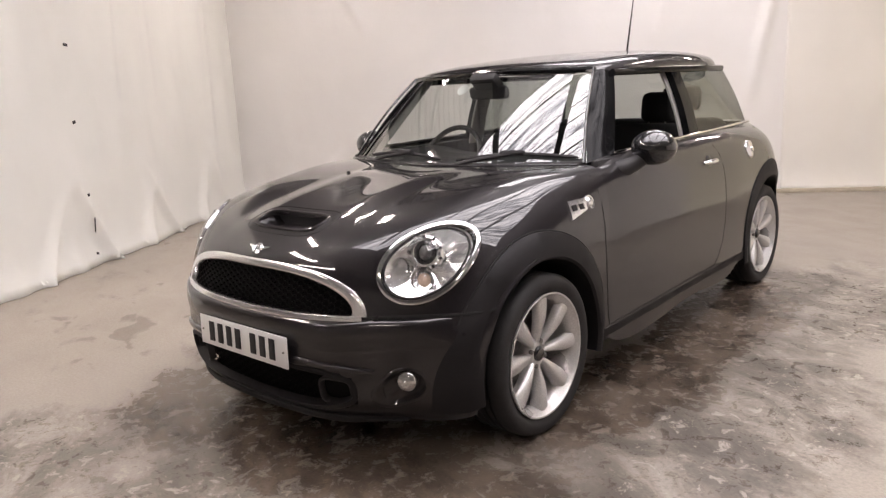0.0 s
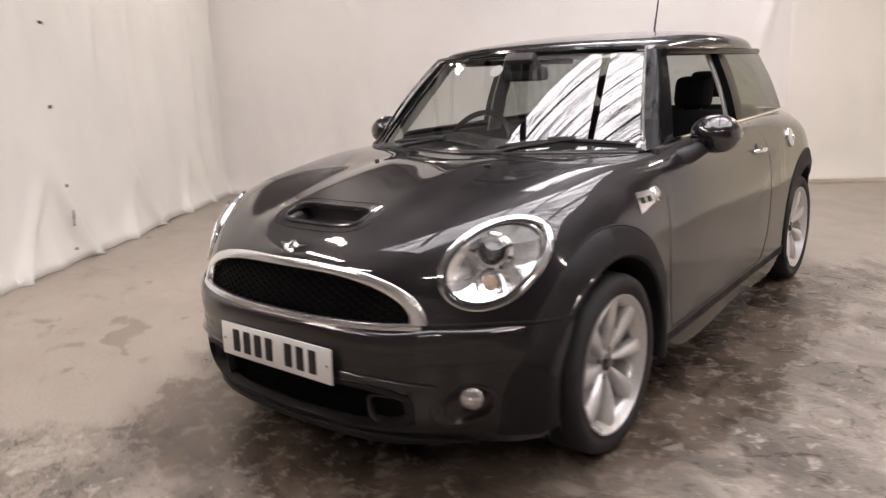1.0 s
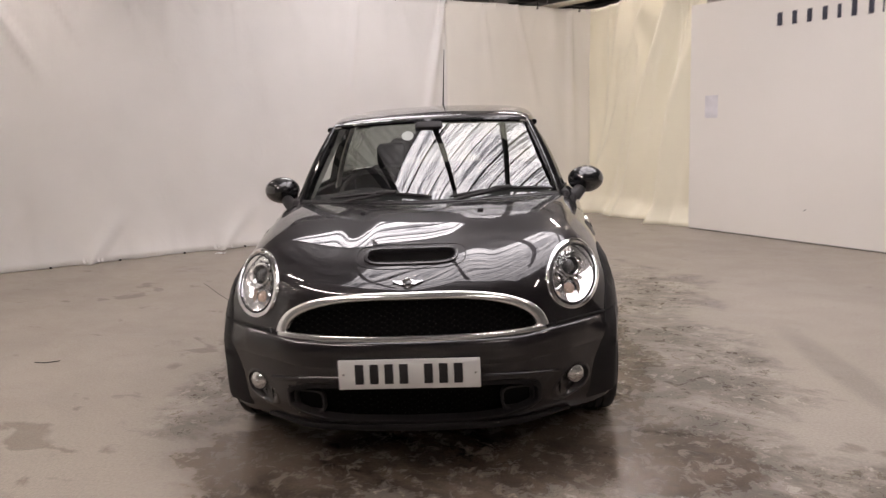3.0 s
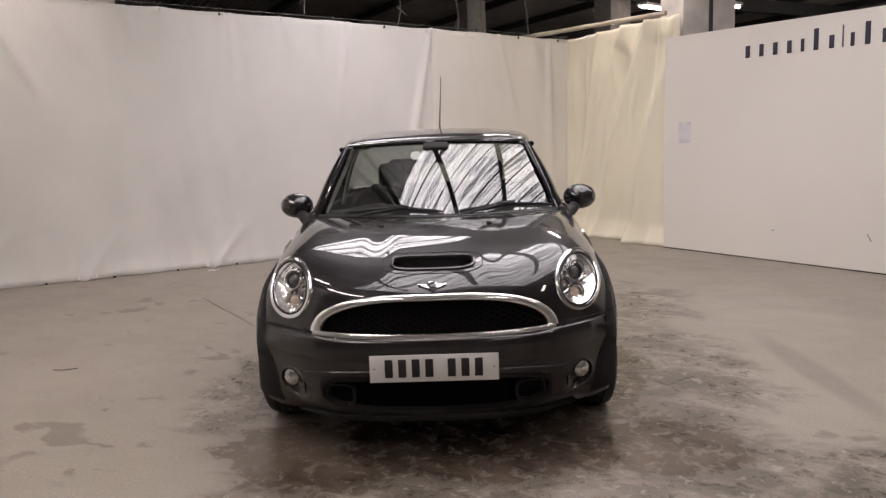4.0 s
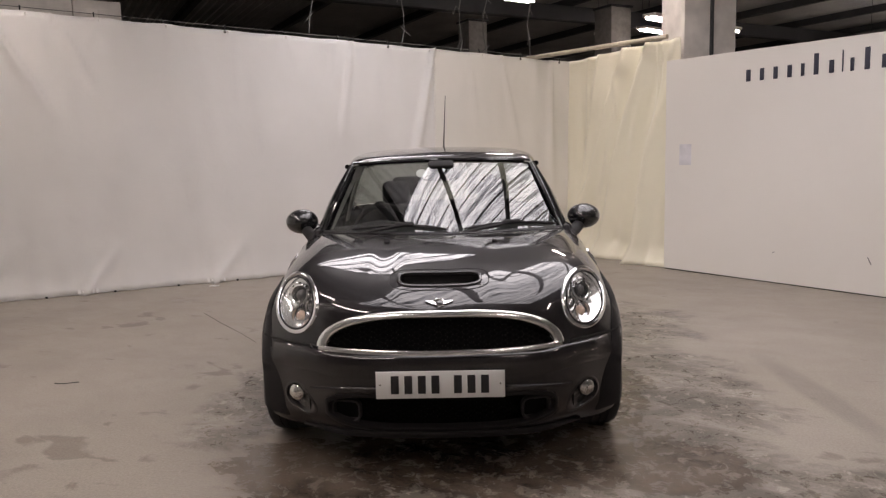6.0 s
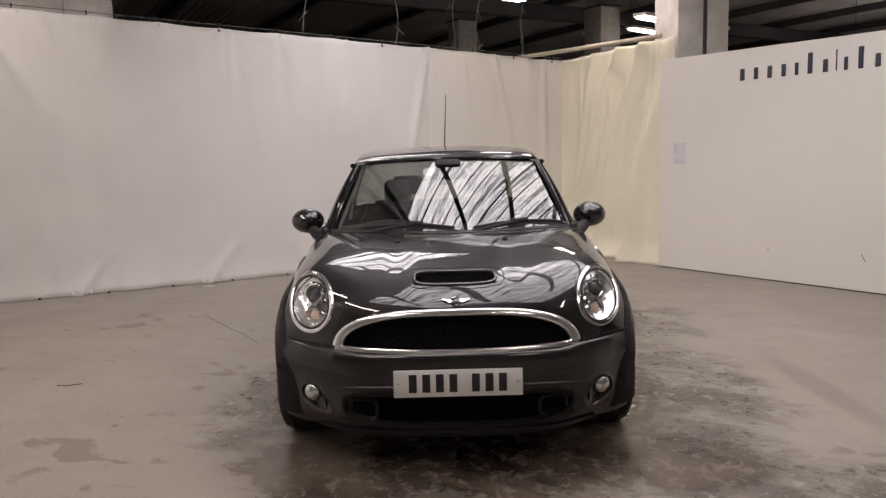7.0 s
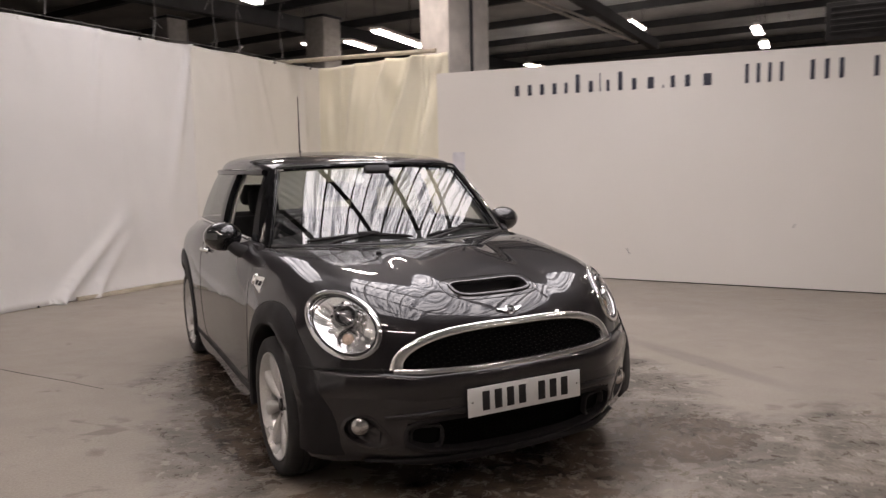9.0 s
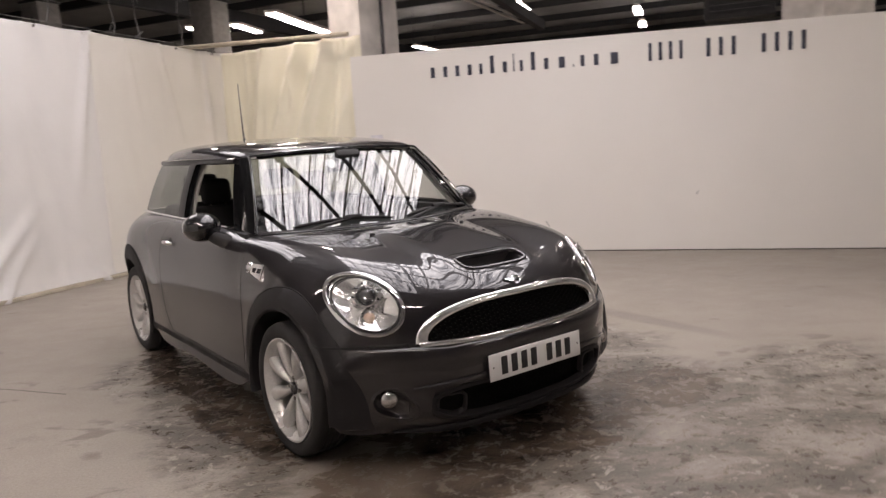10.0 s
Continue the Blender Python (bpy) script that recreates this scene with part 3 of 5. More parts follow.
FRONT = [
    [(0, -.655, .175), (.2, -.645, .175), (.4, -.60, .178), (.55, -.51, .182), (.665, -.445, .180), (.718, -.408, .182), (.744, -.388, .186), (.762, -.372, .19), (.774, -.355, .195)],
    [(0, -.682, .25), (.2, -.674, .25), (.41, -.64, .25), (.565, -.55, .25), (.68, -.472, .255), (.738, -.427, .26), (.766, -.40, .262), (.785, -.38, .265), (.796, -.362, .27)],
    [(0, -.692, .36), (.2, -.687, .36), (.42, -.647, .36), (.58, -.56, .36), (.685, -.475, .36), (.745, -.428, .365), (.775, -.398, .37), (.795, -.378, .368), (.806, -.36, .37)],
    [(0, -.692, .47), (.2, -.687, .47), (.42, -.647, .47), (.58, -.56, .465), (.685, -.475, .465), (.75, -.426, .465), (.785, -.39, .46), (.806, -.36, .455), (.818, -.327, .455)],
    [(0, -.679, .525), (.2, -.671, .525), (.42, -.627, .523), (.58, -.54, .52), (.685, -.455, .52), (.752, -.40, .52), (.79, -.352, .52), (.811, -.317, .52), (.824, -.287, .525)],
    [(0, -.66, .61), (.2, -.648, .61), (.42, -.598, .608), (.58, -.512, .605), (.682, -.43, .60), (.745, -.365, .595), (.79, -.305, .59), (.81, -.26, .58), (.826, -.226, .585)],
    [(0, -.63, .69), (.2, -.615, .69), (.42, -.56, .695), (.575, -.47, .70), (.67, -.39, .695), (.733, -.32, .68), (.78, -.25, .66), (.81, -.195, .637), (.827, -.155, .63)],
    [(0, -.57, .735), (.2, -.55, .742), (.41, -.485, .765), (.56, -.395, .785), (.65, -.315, .785), (.715, -.24, .762), (.767, -.16, .722), (.804, -.10, .683), (.827, -.06, .66)],
    [(0, -.45, .782), (.2, -.43, .792), (.40, -.355, .82), (.545, -.265, .842), (.635, -.195, .84), (.70, -.125, .812), (.757, -.06, .765), (.80, -.005, .712), (.828, .03, .66)],
    [(0, -.25, .832), (.2, -.23, .842), (.40, -.165, .862), (.545, -.09, .877), (.635, -.03, .872), (.70, .02, .845), (.757, .065, .795), (.802, .105, .725), (.829, .12, .645)],
    [(0, -.03, .872), (.2, -.01, .88), (.40, .04, .894), (.545, .10, .903), (.635, .135, .898), (.70, .17, .872), (.758, .195, .815), (.806, .22, .73), (.83, .215, .594)],
    [(0, .17, .90), (.2, .19, .905), (.41, .23, .913), (.56, .275, .918), (.65, .31, .913), (.712, .335, .892), (.766, .35, .835), (.81, .345, .715), (.83, .30, .504)],
    [(0, .335, .915), (.2, .355, .918), (.42, .405, .92), (.58, .46, .92), (.665, .51, .918), (.725, .53, .905), (.778, .51, .84), (.815, .47, .66), (.826, .355, .36)],
]
SIDE = [
    [(.722, .76, .94), (.79, .745, .865), (.825, .70, .60), (.826, .55, .19)],
    [(.718, 1.1, .95), (.792, 1.1, .872), (.828, 1.1, .60), (.822, 1.1, .19)],
    [(.714, 1.4, .956), (.794, 1.4, .878), (.83, 1.4, .60), (.822, 1.45, .19)],
    [(.71, 1.68, .962), (.798, 1.69, .885), (.832, 1.70, .61), (.824, 1.80, .19)],
    [(.705, 1.9, .966), (.800, 1.92, .89), (.832, 1.93, .66), (.828, 2.043, .36)],
    [(.695, 2.12, .968), (.796, 2.15, .885), (.828, 2.16, .73), (.832, 2.183, .594)],
    [(.67, 2.35, .966), (.780, 2.39, .88), (.822, 2.395, .76), (.828, 2.40, .66)],
    [(.625, 2.55, .96), (.738, 2.58, .87), (.792, 2.60, .74), (.806, 2.613, .594)],
    [(.53, 2.70, .95), (.65, 2.73, .86), (.735, 2.74, .68), (.765, 2.743, .36)],
    [(.38, 2.85, .94), (.49, 2.93, .85), (.58, 2.96, .60), (.62, 2.95, .25)],
    [(0, 2.88, .935), (0, 2.97, .85), (0, 3.02, .60), (0, 3.01, .25)],
]
PER = 10
front = patch(FRONT, PER, PER, True)


def step(a, b, x):
    t = np.clip((x - a) / (b - a), 0.0, 1.0)
    return t * t * (3 - 2 * t)


# raised middle of the bonnet, round the scoop
fx, fy = np.abs(front[..., 0]), front[..., 1]
front[..., 2] += 0.014 * (1 - step(0.17, 0.32, fx)) * step(-0.63, -0.45, fy) * (1 - step(0.08, 0.33, fy))
side = patch([row[5:] for row in FRONT] + SIDE, PER, PER)
NF = (len(FRONT) - 1) * PER


def both(v, f):
    """A half and its mirror image, welded on the centre line."""
    n = len(v)
    vv = [tuple(p) for p in v] + [(-p[0], p[1], p[2]) for p in v]
    return vv, list(f) + [tuple(i + n for i in q)[::-1] for q in f]


def grille_top(x):
    return 0.525 + 0.172 * max(0.0, 1 - (abs(x) / 0.512) ** 3.0) ** 0.5


def in_grille(x, z, edge=0.0):
    return abs(x) < 0.505 - edge and 0.527 + edge * 0.7 < z < grille_top(x) - edge


def in_intake(x, z):
    u = abs(x) / 0.475
    return u < 1 and 0.208 + 0.040 * u**4 < z < 0.362 - 0.014 * u**8


LAMP = (0.629, 0.700)


def in_lamp(x, z, k=1.0):
    return ((abs(x) - LAMP[0]) / (0.108 * k)) ** 2 + ((z - LAMP[1]) / (0.115 * k)) ** 2 < 1


# the fog lamp pocket: round at the lamp, drawn out inwards and down
FOG = (0.622, 0.322)


def fog_edge(a):
    turn = (a + 2.50 + math.pi) % (2 * math.pi) - math.pi
    return 0.050 + 0.046 * math.exp(-((turn / 0.62) ** 2))


def in_fog(x, z):
    r = math.hypot(abs(x) - FOG[0], z - FOG[1])
    return r < 1.06 * fog_edge(math.atan2(z - FOG[1], abs(x) - FOG[0]))


def in_scoop(x, y):
    return abs(x) < 0.172 - 0.03 * ((y + 0.435) / 0.055) ** 2 * 0.3 and -0.492 < y < -0.385


# the whole skin once, to lay trim on
fv, ff = sheet(front.tolist())
cut_side = side[NF:]
sv, sf = sheet(cut_side.tolist())
hull_v, hull_f = both(*join((fv, ff), (sv, sf)))
HULL = BVHTree.FromPolygons([Vector(v) for v in hull_v], hull_f)


def from_front(x, z, y0=-1.2):
    p, n, _, _ = HULL.ray_cast(Vector((x, y0, z)), Vector((0, 1, 0)))
    return (p, n if n.y < 0 else -n) if p else (Vector((x, -0.4, z)), Vector((0, -1, 0)))


def from_above(x, y):
    p, n, _, _ = HULL.ray_cast(Vector((x, y, 1.3)), Vector((0, 0, -1)))
    return (p, n if n.z > 0 else -n) if p else (Vector((x, y, 0.9)), Vector((0, 0, 1)))


def from_side(y, z, sgn=1):
    p, n, _, _ = HULL.ray_cast(Vector((sgn * 1.4, y, z)), Vector((-sgn, 0, 0)))
    return (p, n if n.x * sgn > 0 else -n) if p else (Vector((sgn * 0.84, y, z)), Vector((sgn, 0, 0)))


def panels():
    """Sorts the skin's faces into bumper, bonnet, wing, door and quarter."""
    groups = {}
    cols = front.shape[1]
    flat = front.reshape(-1, 3)
    for i in range(front.shape[0] - 1):
        for j in range(cols - 1):
            q = (i * cols + j, (i + 1) * cols + j, (i + 1) * cols + j + 1, i * cols + j + 1)
            c = flat[list(q)].mean(0)
            if in_grille(c[0], c[2], 0.012) and c[1] < -0.4 or in_lamp(c[0], c[2], 0.93) and c[1] < -0.1:
                continue
            if c[1] < -0.35 and (in_intake(c[0], c[2]) or in_fog(c[0], c[2]) or c[2] > 0.7 and in_scoop(c[0], c[1])):
                continue
            groups.setdefault("front_bumper" if i < 4 * PER else "bonnet", []).append(q)
    for name, quads in groups.items():
        yield name, flat, quads
    cols = side.shape[1]
    flat = side.reshape(-1, 3)
    groups = {}
    for i in range(NF, side.shape[0] - 1):
        for j in range(cols - 1):
            q = (i * cols + j, (i + 1) * cols + j, (i + 1) * cols + j + 1, i * cols + j + 1)
            k = i / PER - (len(FRONT) - 1)
            groups.setdefault("front_wing" if k < 0.2 else "door" if k < 4 else "rear_quarter", []).append(q)
    for name, quads in groups.items():
        yield name, flat, quads


for name, flat, quads in panels():
    used = sorted({i for q in quads for i in q})
    at = {i: n for n, i in enumerate(used)}
    v, f = [flat[i] for i in used], [tuple(at[i] for i in q) for q in quads]
    if name in ("front_wing", "door", "rear_quarter"):
        for sgn in (1, -1):
            w = [(sgn * p[0], p[1], p[2]) for p in v]
            shape(name, w, [q if sgn > 0 else q[::-1] for q in f], PAINT, car, sharp=0)
    else:
        w, g = both(v, f)
        bm = bmesh.new()
        bv = [bm.verts.new(p) for p in w]
        for q in g:
            bm.faces.new([bv[i] for i in q])
        bmesh.ops.remove_doubles(bm, verts=bm.verts, dist=1e-4)
        me_ob = part(name, bm, PAINT, car)
        me_ob.data.set_sharp_from_angle(angle=radians(180))


def ribbon(points_normals, width, lift, drop=0.006):
    """A strip along points, lying on the skin: a rounded bead with its edges sunk."""
    grid = []
    n = len(points_normals)
    for i, (p, nn) in enumerate(points_normals):
        a, b = points_normals[max(0, i - 1)][0], points_normals[min(n - 1, i + 1)][0]
        d = (b - a).normalized()
        s = d.cross(nn).normalized()
        w = width[i] if isinstance(width, (list, tuple)) else width
        grid.append([p + s * (w * 0.5 * u) + nn * h for u, h in ((-1, -drop), (-0.94, lift * 0.55), (-0.72, lift * 0.88), (-0.3, lift), (0.3, lift), (0.72, lift * 0.88), (0.94, lift * 0.55), (1, -drop))])
    return sheet(grid)


# --- seams between panels
def seam(points, name="panel_gap", w=0.006):
    v, f = ribbon(points, w, 0.0016, 0.002)
    return shape(name, v, f, SEAM, car)


bump_line = front[4 * PER]
for sgn in (1, -1):
    pts = []
    for p in bump_line[PER * 2 + 5 :]:
        q = Vector((sgn * p[0], p[1], p[2] + 0.008 + 0.019 * min(1.0, max(0.0, (p[0] - 0.40) / 0.14))))
        hit, n, _, _ = HULL.find_nearest(q)
        pts.append((hit, n if n.dot(Vector((sgn * 0.5, -1, 0))) > 0 else -n))
    seam([(p + n * 0.002, n) for p, n in pts], w=0.010)
    rear_edge = [from_side(y, z, sgn) for y, z in ((.455, .885), (.452, .83), (.448, .76), (.445, .70), (.44, .62), (.44, .5), (.44, .4), (.445, .32), (.455, .288))]
    seam(rear_edge)
    seam([from_side(y, z, sgn) for y, z in ((1.56, .945), (1.60, .90), (1.645, .85), (1.675, .78), (1.69, .70), (1.695, .6), (1.69, .5), (1.665, .40), (1.62, .33), (1.57, .288))])
    seam([from_side(y, .287 + .002 * math.sin(y), sgn) for y in np.linspace(.46, 1.57, 24)])
    seam([from_side(y, z, sgn) for y, z in ((.33, .895), (.335, .86), (.33, .80), (.32, .765))], w=0.005)

# the bumper stands out below the gap: a rounded step from arch to arch that fades into its face
grid = []
for sgn in (-1, 1):
    half = []
    for p in bump_line[1:]:
        gap = math.hypot(p[1], p[2] - 0.293) - 0.470
        if gap < 0:
            continue
        rise = min(1.0, max(0.0, (p[0] - 0.40) / 0.14))
        top = p[2] + 0.002 + 0.015 * rise * rise * (3 - 2 * rise)
        row = []
        for down, out in ((-0.004, -0.003), (0.0, 0.006), (0.006, 0.013), (0.014, 0.017), (0.028, 0.016), (0.05, 0.010), (0.075, 0.004), (0.095, 0.0), (0.105, -0.003)):
            hit, n, _, _ = HULL.find_nearest(Vector((sgn * p[0], p[1], top - down)))
            n = n if n.dot(Vector((sgn * 0.5, -1, 0))) > 0 else -n
            row.append(hit + n * (out * min(1.0, gap / 0.06) if out > 0 else out))
        half.append(row)
    grid += half[::-1] if sgn < 0 else half
v, f = sheet(grid)
shape("bumper_ledge", v, f, PAINT, car, sharp=0)


# --- wheel arch lining trim
def arch_reach(y0, r, angles, sgn):
    """How far out the skin stands along an arch of radius r; gaps take the nearest value along it."""
    out = []
    for a in angles:
        rr = max(r, 0.385)
        p, _, _, _ = HULL.ray_cast(Vector((sgn * 1.4, y0 + rr * math.cos(a), max(0.225, 0.293 + rr * math.sin(a)))), Vector((-sgn, 0, 0)))
        out.append(abs(p.x) if p and p.x * sgn > 0.55 else None)
    known = [i for i, x in enumerate(out) if x]
    return [out[min(known, key=lambda k: abs(k - i))] for i in range(len(out))]


for y0 in (0.0, 2.40):
    for sgn in (1, -1):
        grid = []
        lo, hi = (-14, 190) if y0 == 0 else (14, 194)
        sweep = [radians(lo + (hi - lo) * i / 60) for i in range(61)]
        reach_at = {r: arch_reach(y0, r, sweep, sgn) for r in (0.36, 0.405, 0.425, 0.45, 0.475)}
        for i, a in enumerate(sweep):
            top = max(0.0, math.sin(a))
            outer = 0.40 + 0.052 * top**0.8 if math.cos(a) > 0 or y0 > 0 else 0.452 + 0.022 * (1 - top) ** 1.5
            flush = 1.0 if y0 > 0 else 1.0 - 0.8 * float(step(0.35, 0.85, -math.cos(a)))
            row = []
            for r, lift in ((outer, -0.004), (outer - 0.004, 0.006), ((outer + 0.352) / 2, 0.012), (0.362, 0.011), (0.353, 0.003)):
                y, z = y0 + r * math.cos(a), 0.293 + r * math.sin(a)
                x = np.interp(r, sorted(reach_at), [reach_at[k][i] for k in sorted(reach_at)])
                x += lift * (flush if lift > 0 else 1.0)
                if y0 == 0 and x < 0.808:
                    # flares out ahead of the tyre
                    x += (0.808 - x) * float(step(0.2, 0.65, -math.cos(a))) * min(1.0, max(0.0, (outer - r) / (outer - 0.362)))
                row.append(Vector((sgn * x, y, z)))
            p = row[-1]
            row.append(Vector((p.x - sgn * 0.05, p.y, p.z)))
            row.append(Vector((p.x - sgn * 0.25, p.y, p.z)))
            grid.append(row)
        v, f = sheet(grid)
        shape("wheel_arch_trim", v, f if sgn > 0 else [q[::-1] for q in f], TRIM, car, "dark grey wheel arch trim")
        v, f = tube([row[0] + Vector((sgn * 0.005, 0, 0)) for row, a in zip(grid, sweep) if y0 > 0 or math.sin(a) > 0.42 or math.cos(a) > 0], 0.0035, 6)
        shape("panel_gap", v, f, SEAM, car)
        liner = [[], []]
        turns = [radians(a) for a in range(-14, 195, 8)]
        for a, far in zip(turns, arch_reach(y0, 0.385, turns, sgn)):
            y, z = y0 + 0.372 * math.cos(a), 0.293 + 0.372 * math.sin(a)
            reach = far - 0.02
            liner[0].append(Vector((sgn * 0.48, y, z)))
            liner[1].append(Vector((sgn * min(reach, 0.815), y, z)))
        v, f = sheet(liner)
        back = len(v)
        v = v + [Vector((sgn * 0.48, y0, 0.293))]
        f = f + [(back, i, i + 1) for i in range(len(liner[0]) - 1)]
        shape("arch_liner", v, f, BLACK, car)

# --- sills
for sgn in (1, -1):
    grid = []
    for y in np.linspace(0.37, 2.03, 40):
        p, _ = from_side(y, 0.25, sgn)
        x = abs(p.x) if 0.5 < abs(p.x) < 0.835 else 0.824
        grid.append([Vector((sgn * (x + dx), y, z)) for dx, z in ((-0.006, .284), (.003, .278), (.003, .252), (-.006, .226), (-.04, .205), (-.12, .198))])
    v, f = sheet(grid)
    shape("sill", v, f, TRIM, car, "dark grey sill trim")

# --- underside
bm = box_bm(1.36, 3.2, 0.08, pose(0, 1.15, 0.23), 0.02)
part("underbody", bm, BLACK, car)


# --- wheels
def build_wheel_meshes():
    made = {}
    tyre = [(0.222, -0.085), (0.245, -0.100), (0.272, -0.104), (0.288, -0.094), (0.2955, -0.075), (0.2965, -0.03)]
    tread = []
    for h in (-0.045, -0.015, 0.015, 0.045):
        tread += [(0.2965, h - 0.004), (0.289, h - 0.003), (0.289, h + 0.003), (0.2965, h + 0.004)]
    tyre = tyre[:-1] + tread + [(r, -h) for r, h in tyre[:-1][::-1]]
    turn = Matrix.Rotation(radians(90), 4, "Y")
    made["tyre"] = data("tyre", *lathe(tyre, 72, turn), RUBBER)
    made["tyre"].set_sharp_from_angle(angle=radians(50))
    rim = [(0.200, -0.09), (0.214, -0.092), (0.226, -0.088), (0.215, -0.075), (0.205, -0.05), (0.200, 0.03), (0.204, 0.066), (0.214, 0.080), (0.222, 0.084), (0.2285, 0.090), (0.2300, 0.096), (0.2285, 0.099), (0.2225, 0.098), (0.2185, 0.090), (0.205, 0.078), (0.196, 0.060), (0.192, 0.0), (0.198, -0.085)]
    made["rim"] = data("rim", *lathe(rim, 72, turn), ALLOY)
    made["rim"].set_sharp_from_angle(angle=radians(50))
    made["brake_disc"] = data("brake_disc", *lathe([(0.0, -0.01), (0.075, -0.01), (0.08, -0.03), (0.145, -0.03), (0.147, -0.05), (0.0, -0.05)], 48, turn), STEEL)
    made["brake_backing"] = data("brake_backing", *lathe([(0.0, -0.045), (0.185, -0.045), (0.190, -0.06), (0.0, -0.06)], 40, turn), BLACK)
    made["hub_cap"] = data("hub_cap", *lathe([(0.0, 0.071), (0.018, 0.070), (0.024, 0.068), (0.027, 0.064), (0.028, 0.05)], 32, turn), GLOSS_BLACK)
    made["bolt"] = data("bolt", *lathe([(0.0, 0.008), (0.008, 0.008), (0.0095, 0.004), (0.0095, -0.02)], 6, turn), STEEL)
    made["hub"] = data("hub", *lathe([(0.028, 0.056), (0.034, 0.060), (0.045, 0.056), (0.062, 0.046), (0.068, 0.02), (0.06, -0.02)], 48, turn), ALLOY)
    # a twisted petal: narrow at the hub, broad at the rim, its crest bowed outward
    grid = []
    for i in range(13):
        t = i / 12
        r = 0.032 + (0.2125 - 0.032) * t
        w = 0.009 + 0.0235 * math.sin(min(1.0, t * 1.05) * 1.45) ** 1.4
        skew = 0.010 * t
        face = 0.054 + 0.026 * t + 0.010 * math.sin(math.pi * t)
        row = []
        for u, depth in ((-1, 0.032), (-1, 0.004), (-0.82, 0.0), (-0.35, -0.002), (0.15, -0.003), (0.62, 0.0), (1, 0.014 + 0.008 * t), (0.9, 0.04)):
            row.append(Vector((face - depth, w * u + skew, r)))
        grid.append(row)
    v, f = sheet(grid)
    cols = len(grid[0])
    f += [(i * cols + cols - 1, (i + 1) * cols + cols - 1, (i + 1) * cols, i * cols) for i in range(12)]
    made["spoke"] = data("spoke", v, f, ALLOY)
    made["spoke"].set_sharp_from_angle(angle=radians(55))
    return made


WHEEL = build_wheel_meshes()


def wheel(x, y, steer=0.0, spin=0.0):
    sgn = 1 if x > 0 else -1
    m = pose(x, y, 0.2965) @ Matrix.Rotation(radians(steer), 4, "Z") @ (Matrix() if sgn > 0 else Matrix.Rotation(math.pi, 4, "Z"))
    hub = new("wheel", WHEEL["rim"])
    hub.parent, hub.matrix_basis = car, m @ Matrix.Rotation(radians(spin), 4, "X")
    tagged(hub, "silver alloy wheel with eight petal spokes")

    def sub(name, mm=None, label=""):
        ob = new(name, WHEEL[name])
        ob.parent = hub
        ob.matrix_basis = mm or Matrix()
        return tagged(ob, label)

    sub("tyre", label="black low-profile tyre"), sub("hub"), sub("hub_cap", label="black round hub cap"), sub("brake_disc"), sub("brake_backing")
    for i in range(8):
        sub("spoke", Matrix.Rotation(radians(45 * i), 4, "X"))
    for i in range(4):
        a = radians(22.5 + 90 * i)
        sub("bolt", pose(0.055, 0.046 * math.sin(a), 0.046 * math.cos(a)))


wheel(0.725, 0.0, 0, 0)
wheel(-0.725, 0.0, 0, 22)
wheel(0.708, 2.40, 0, 20)
wheel(-0.708, 2.40, 0, 33)


# --- roof, windscreen, pillars, windows
ROOF = [
    [(0, .80, 1.315), (.25, .81, 1.315), (.43, .845, 1.31), (.522, .885, 1.30), (.552, .91, 1.278)],
    [(0, .86, 1.338), (.25, .87, 1.337), (.437, .90, 1.329), (.532, .94, 1.314), (.564, .96, 1.282)],
    [(0, 1.02, 1.364), (.25, 1.03, 1.36), (.445, 1.05, 1.35), (.55, 1.07, 1.328), (.582, 1.08, 1.287)],
    [(0, 1.35, 1.392), (.25, 1.35, 1.388), (.455, 1.35, 1.374), (.566, 1.35, 1.346), (.60, 1.35, 1.296)],
    [(0, 1.75, 1.402), (.25, 1.75, 1.397), (.458, 1.75, 1.382), (.57, 1.75, 1.351), (.603, 1.75, 1.299)],
    [(0, 2.1, 1.396), (.25, 2.1, 1.391), (.45, 2.1, 1.373), (.552, 2.1, 1.342), (.585, 2.1, 1.295)],
    [(0, 2.34, 1.38), (.25, 2.34, 1.375), (.42, 2.32, 1.358), (.51, 2.29, 1.331), (.54, 2.27, 1.288)],
    [(0, 2.46, 1.362), (.25, 2.455, 1.357), (.39, 2.43, 1.342), (.465, 2.39, 1.32), (.495, 2.36, 1.285)],
    [(0, 2.47, 1.335), (.25, 2.465, 1.33), (.385, 2.435, 1.318), (.455, 2.40, 1.30), (.48, 2.365, 1.275)],
]
v, f = both(*sheet(patch(ROOF, 8, 8, True).tolist()))
bm = bmesh.new()
bvs = [bm.verts.new(p) for p in v]
for q in f:
    bm.faces.new([bvs[i] for i in q])
bmesh.ops.remove_doubles(bm, verts=bm.verts, dist=1e-4)
roof = part("roof", bm, PAINT, car)
roof.data.set_sharp_from_angle(angle=radians(180))

def glass_row(t):
    """Half a row of the windscreen, from the middle outwards; t from foot to top."""
    u = np.linspace(0, 1, 25)
    x = (0.672 + (0.530 - 0.672) * t) * u
    bow = 0.055 * t * (1 - t)
    y = 0.372 + 0.424 * t + (0.180 + (0.092 - 0.180) * t) * u**2 - bow * 0.75
    z = 0.913 + 0.396 * t + (0.006 - 0.022 * t) * u**2 + bow * 0.66
    return np.stack([x, y, z], 1)


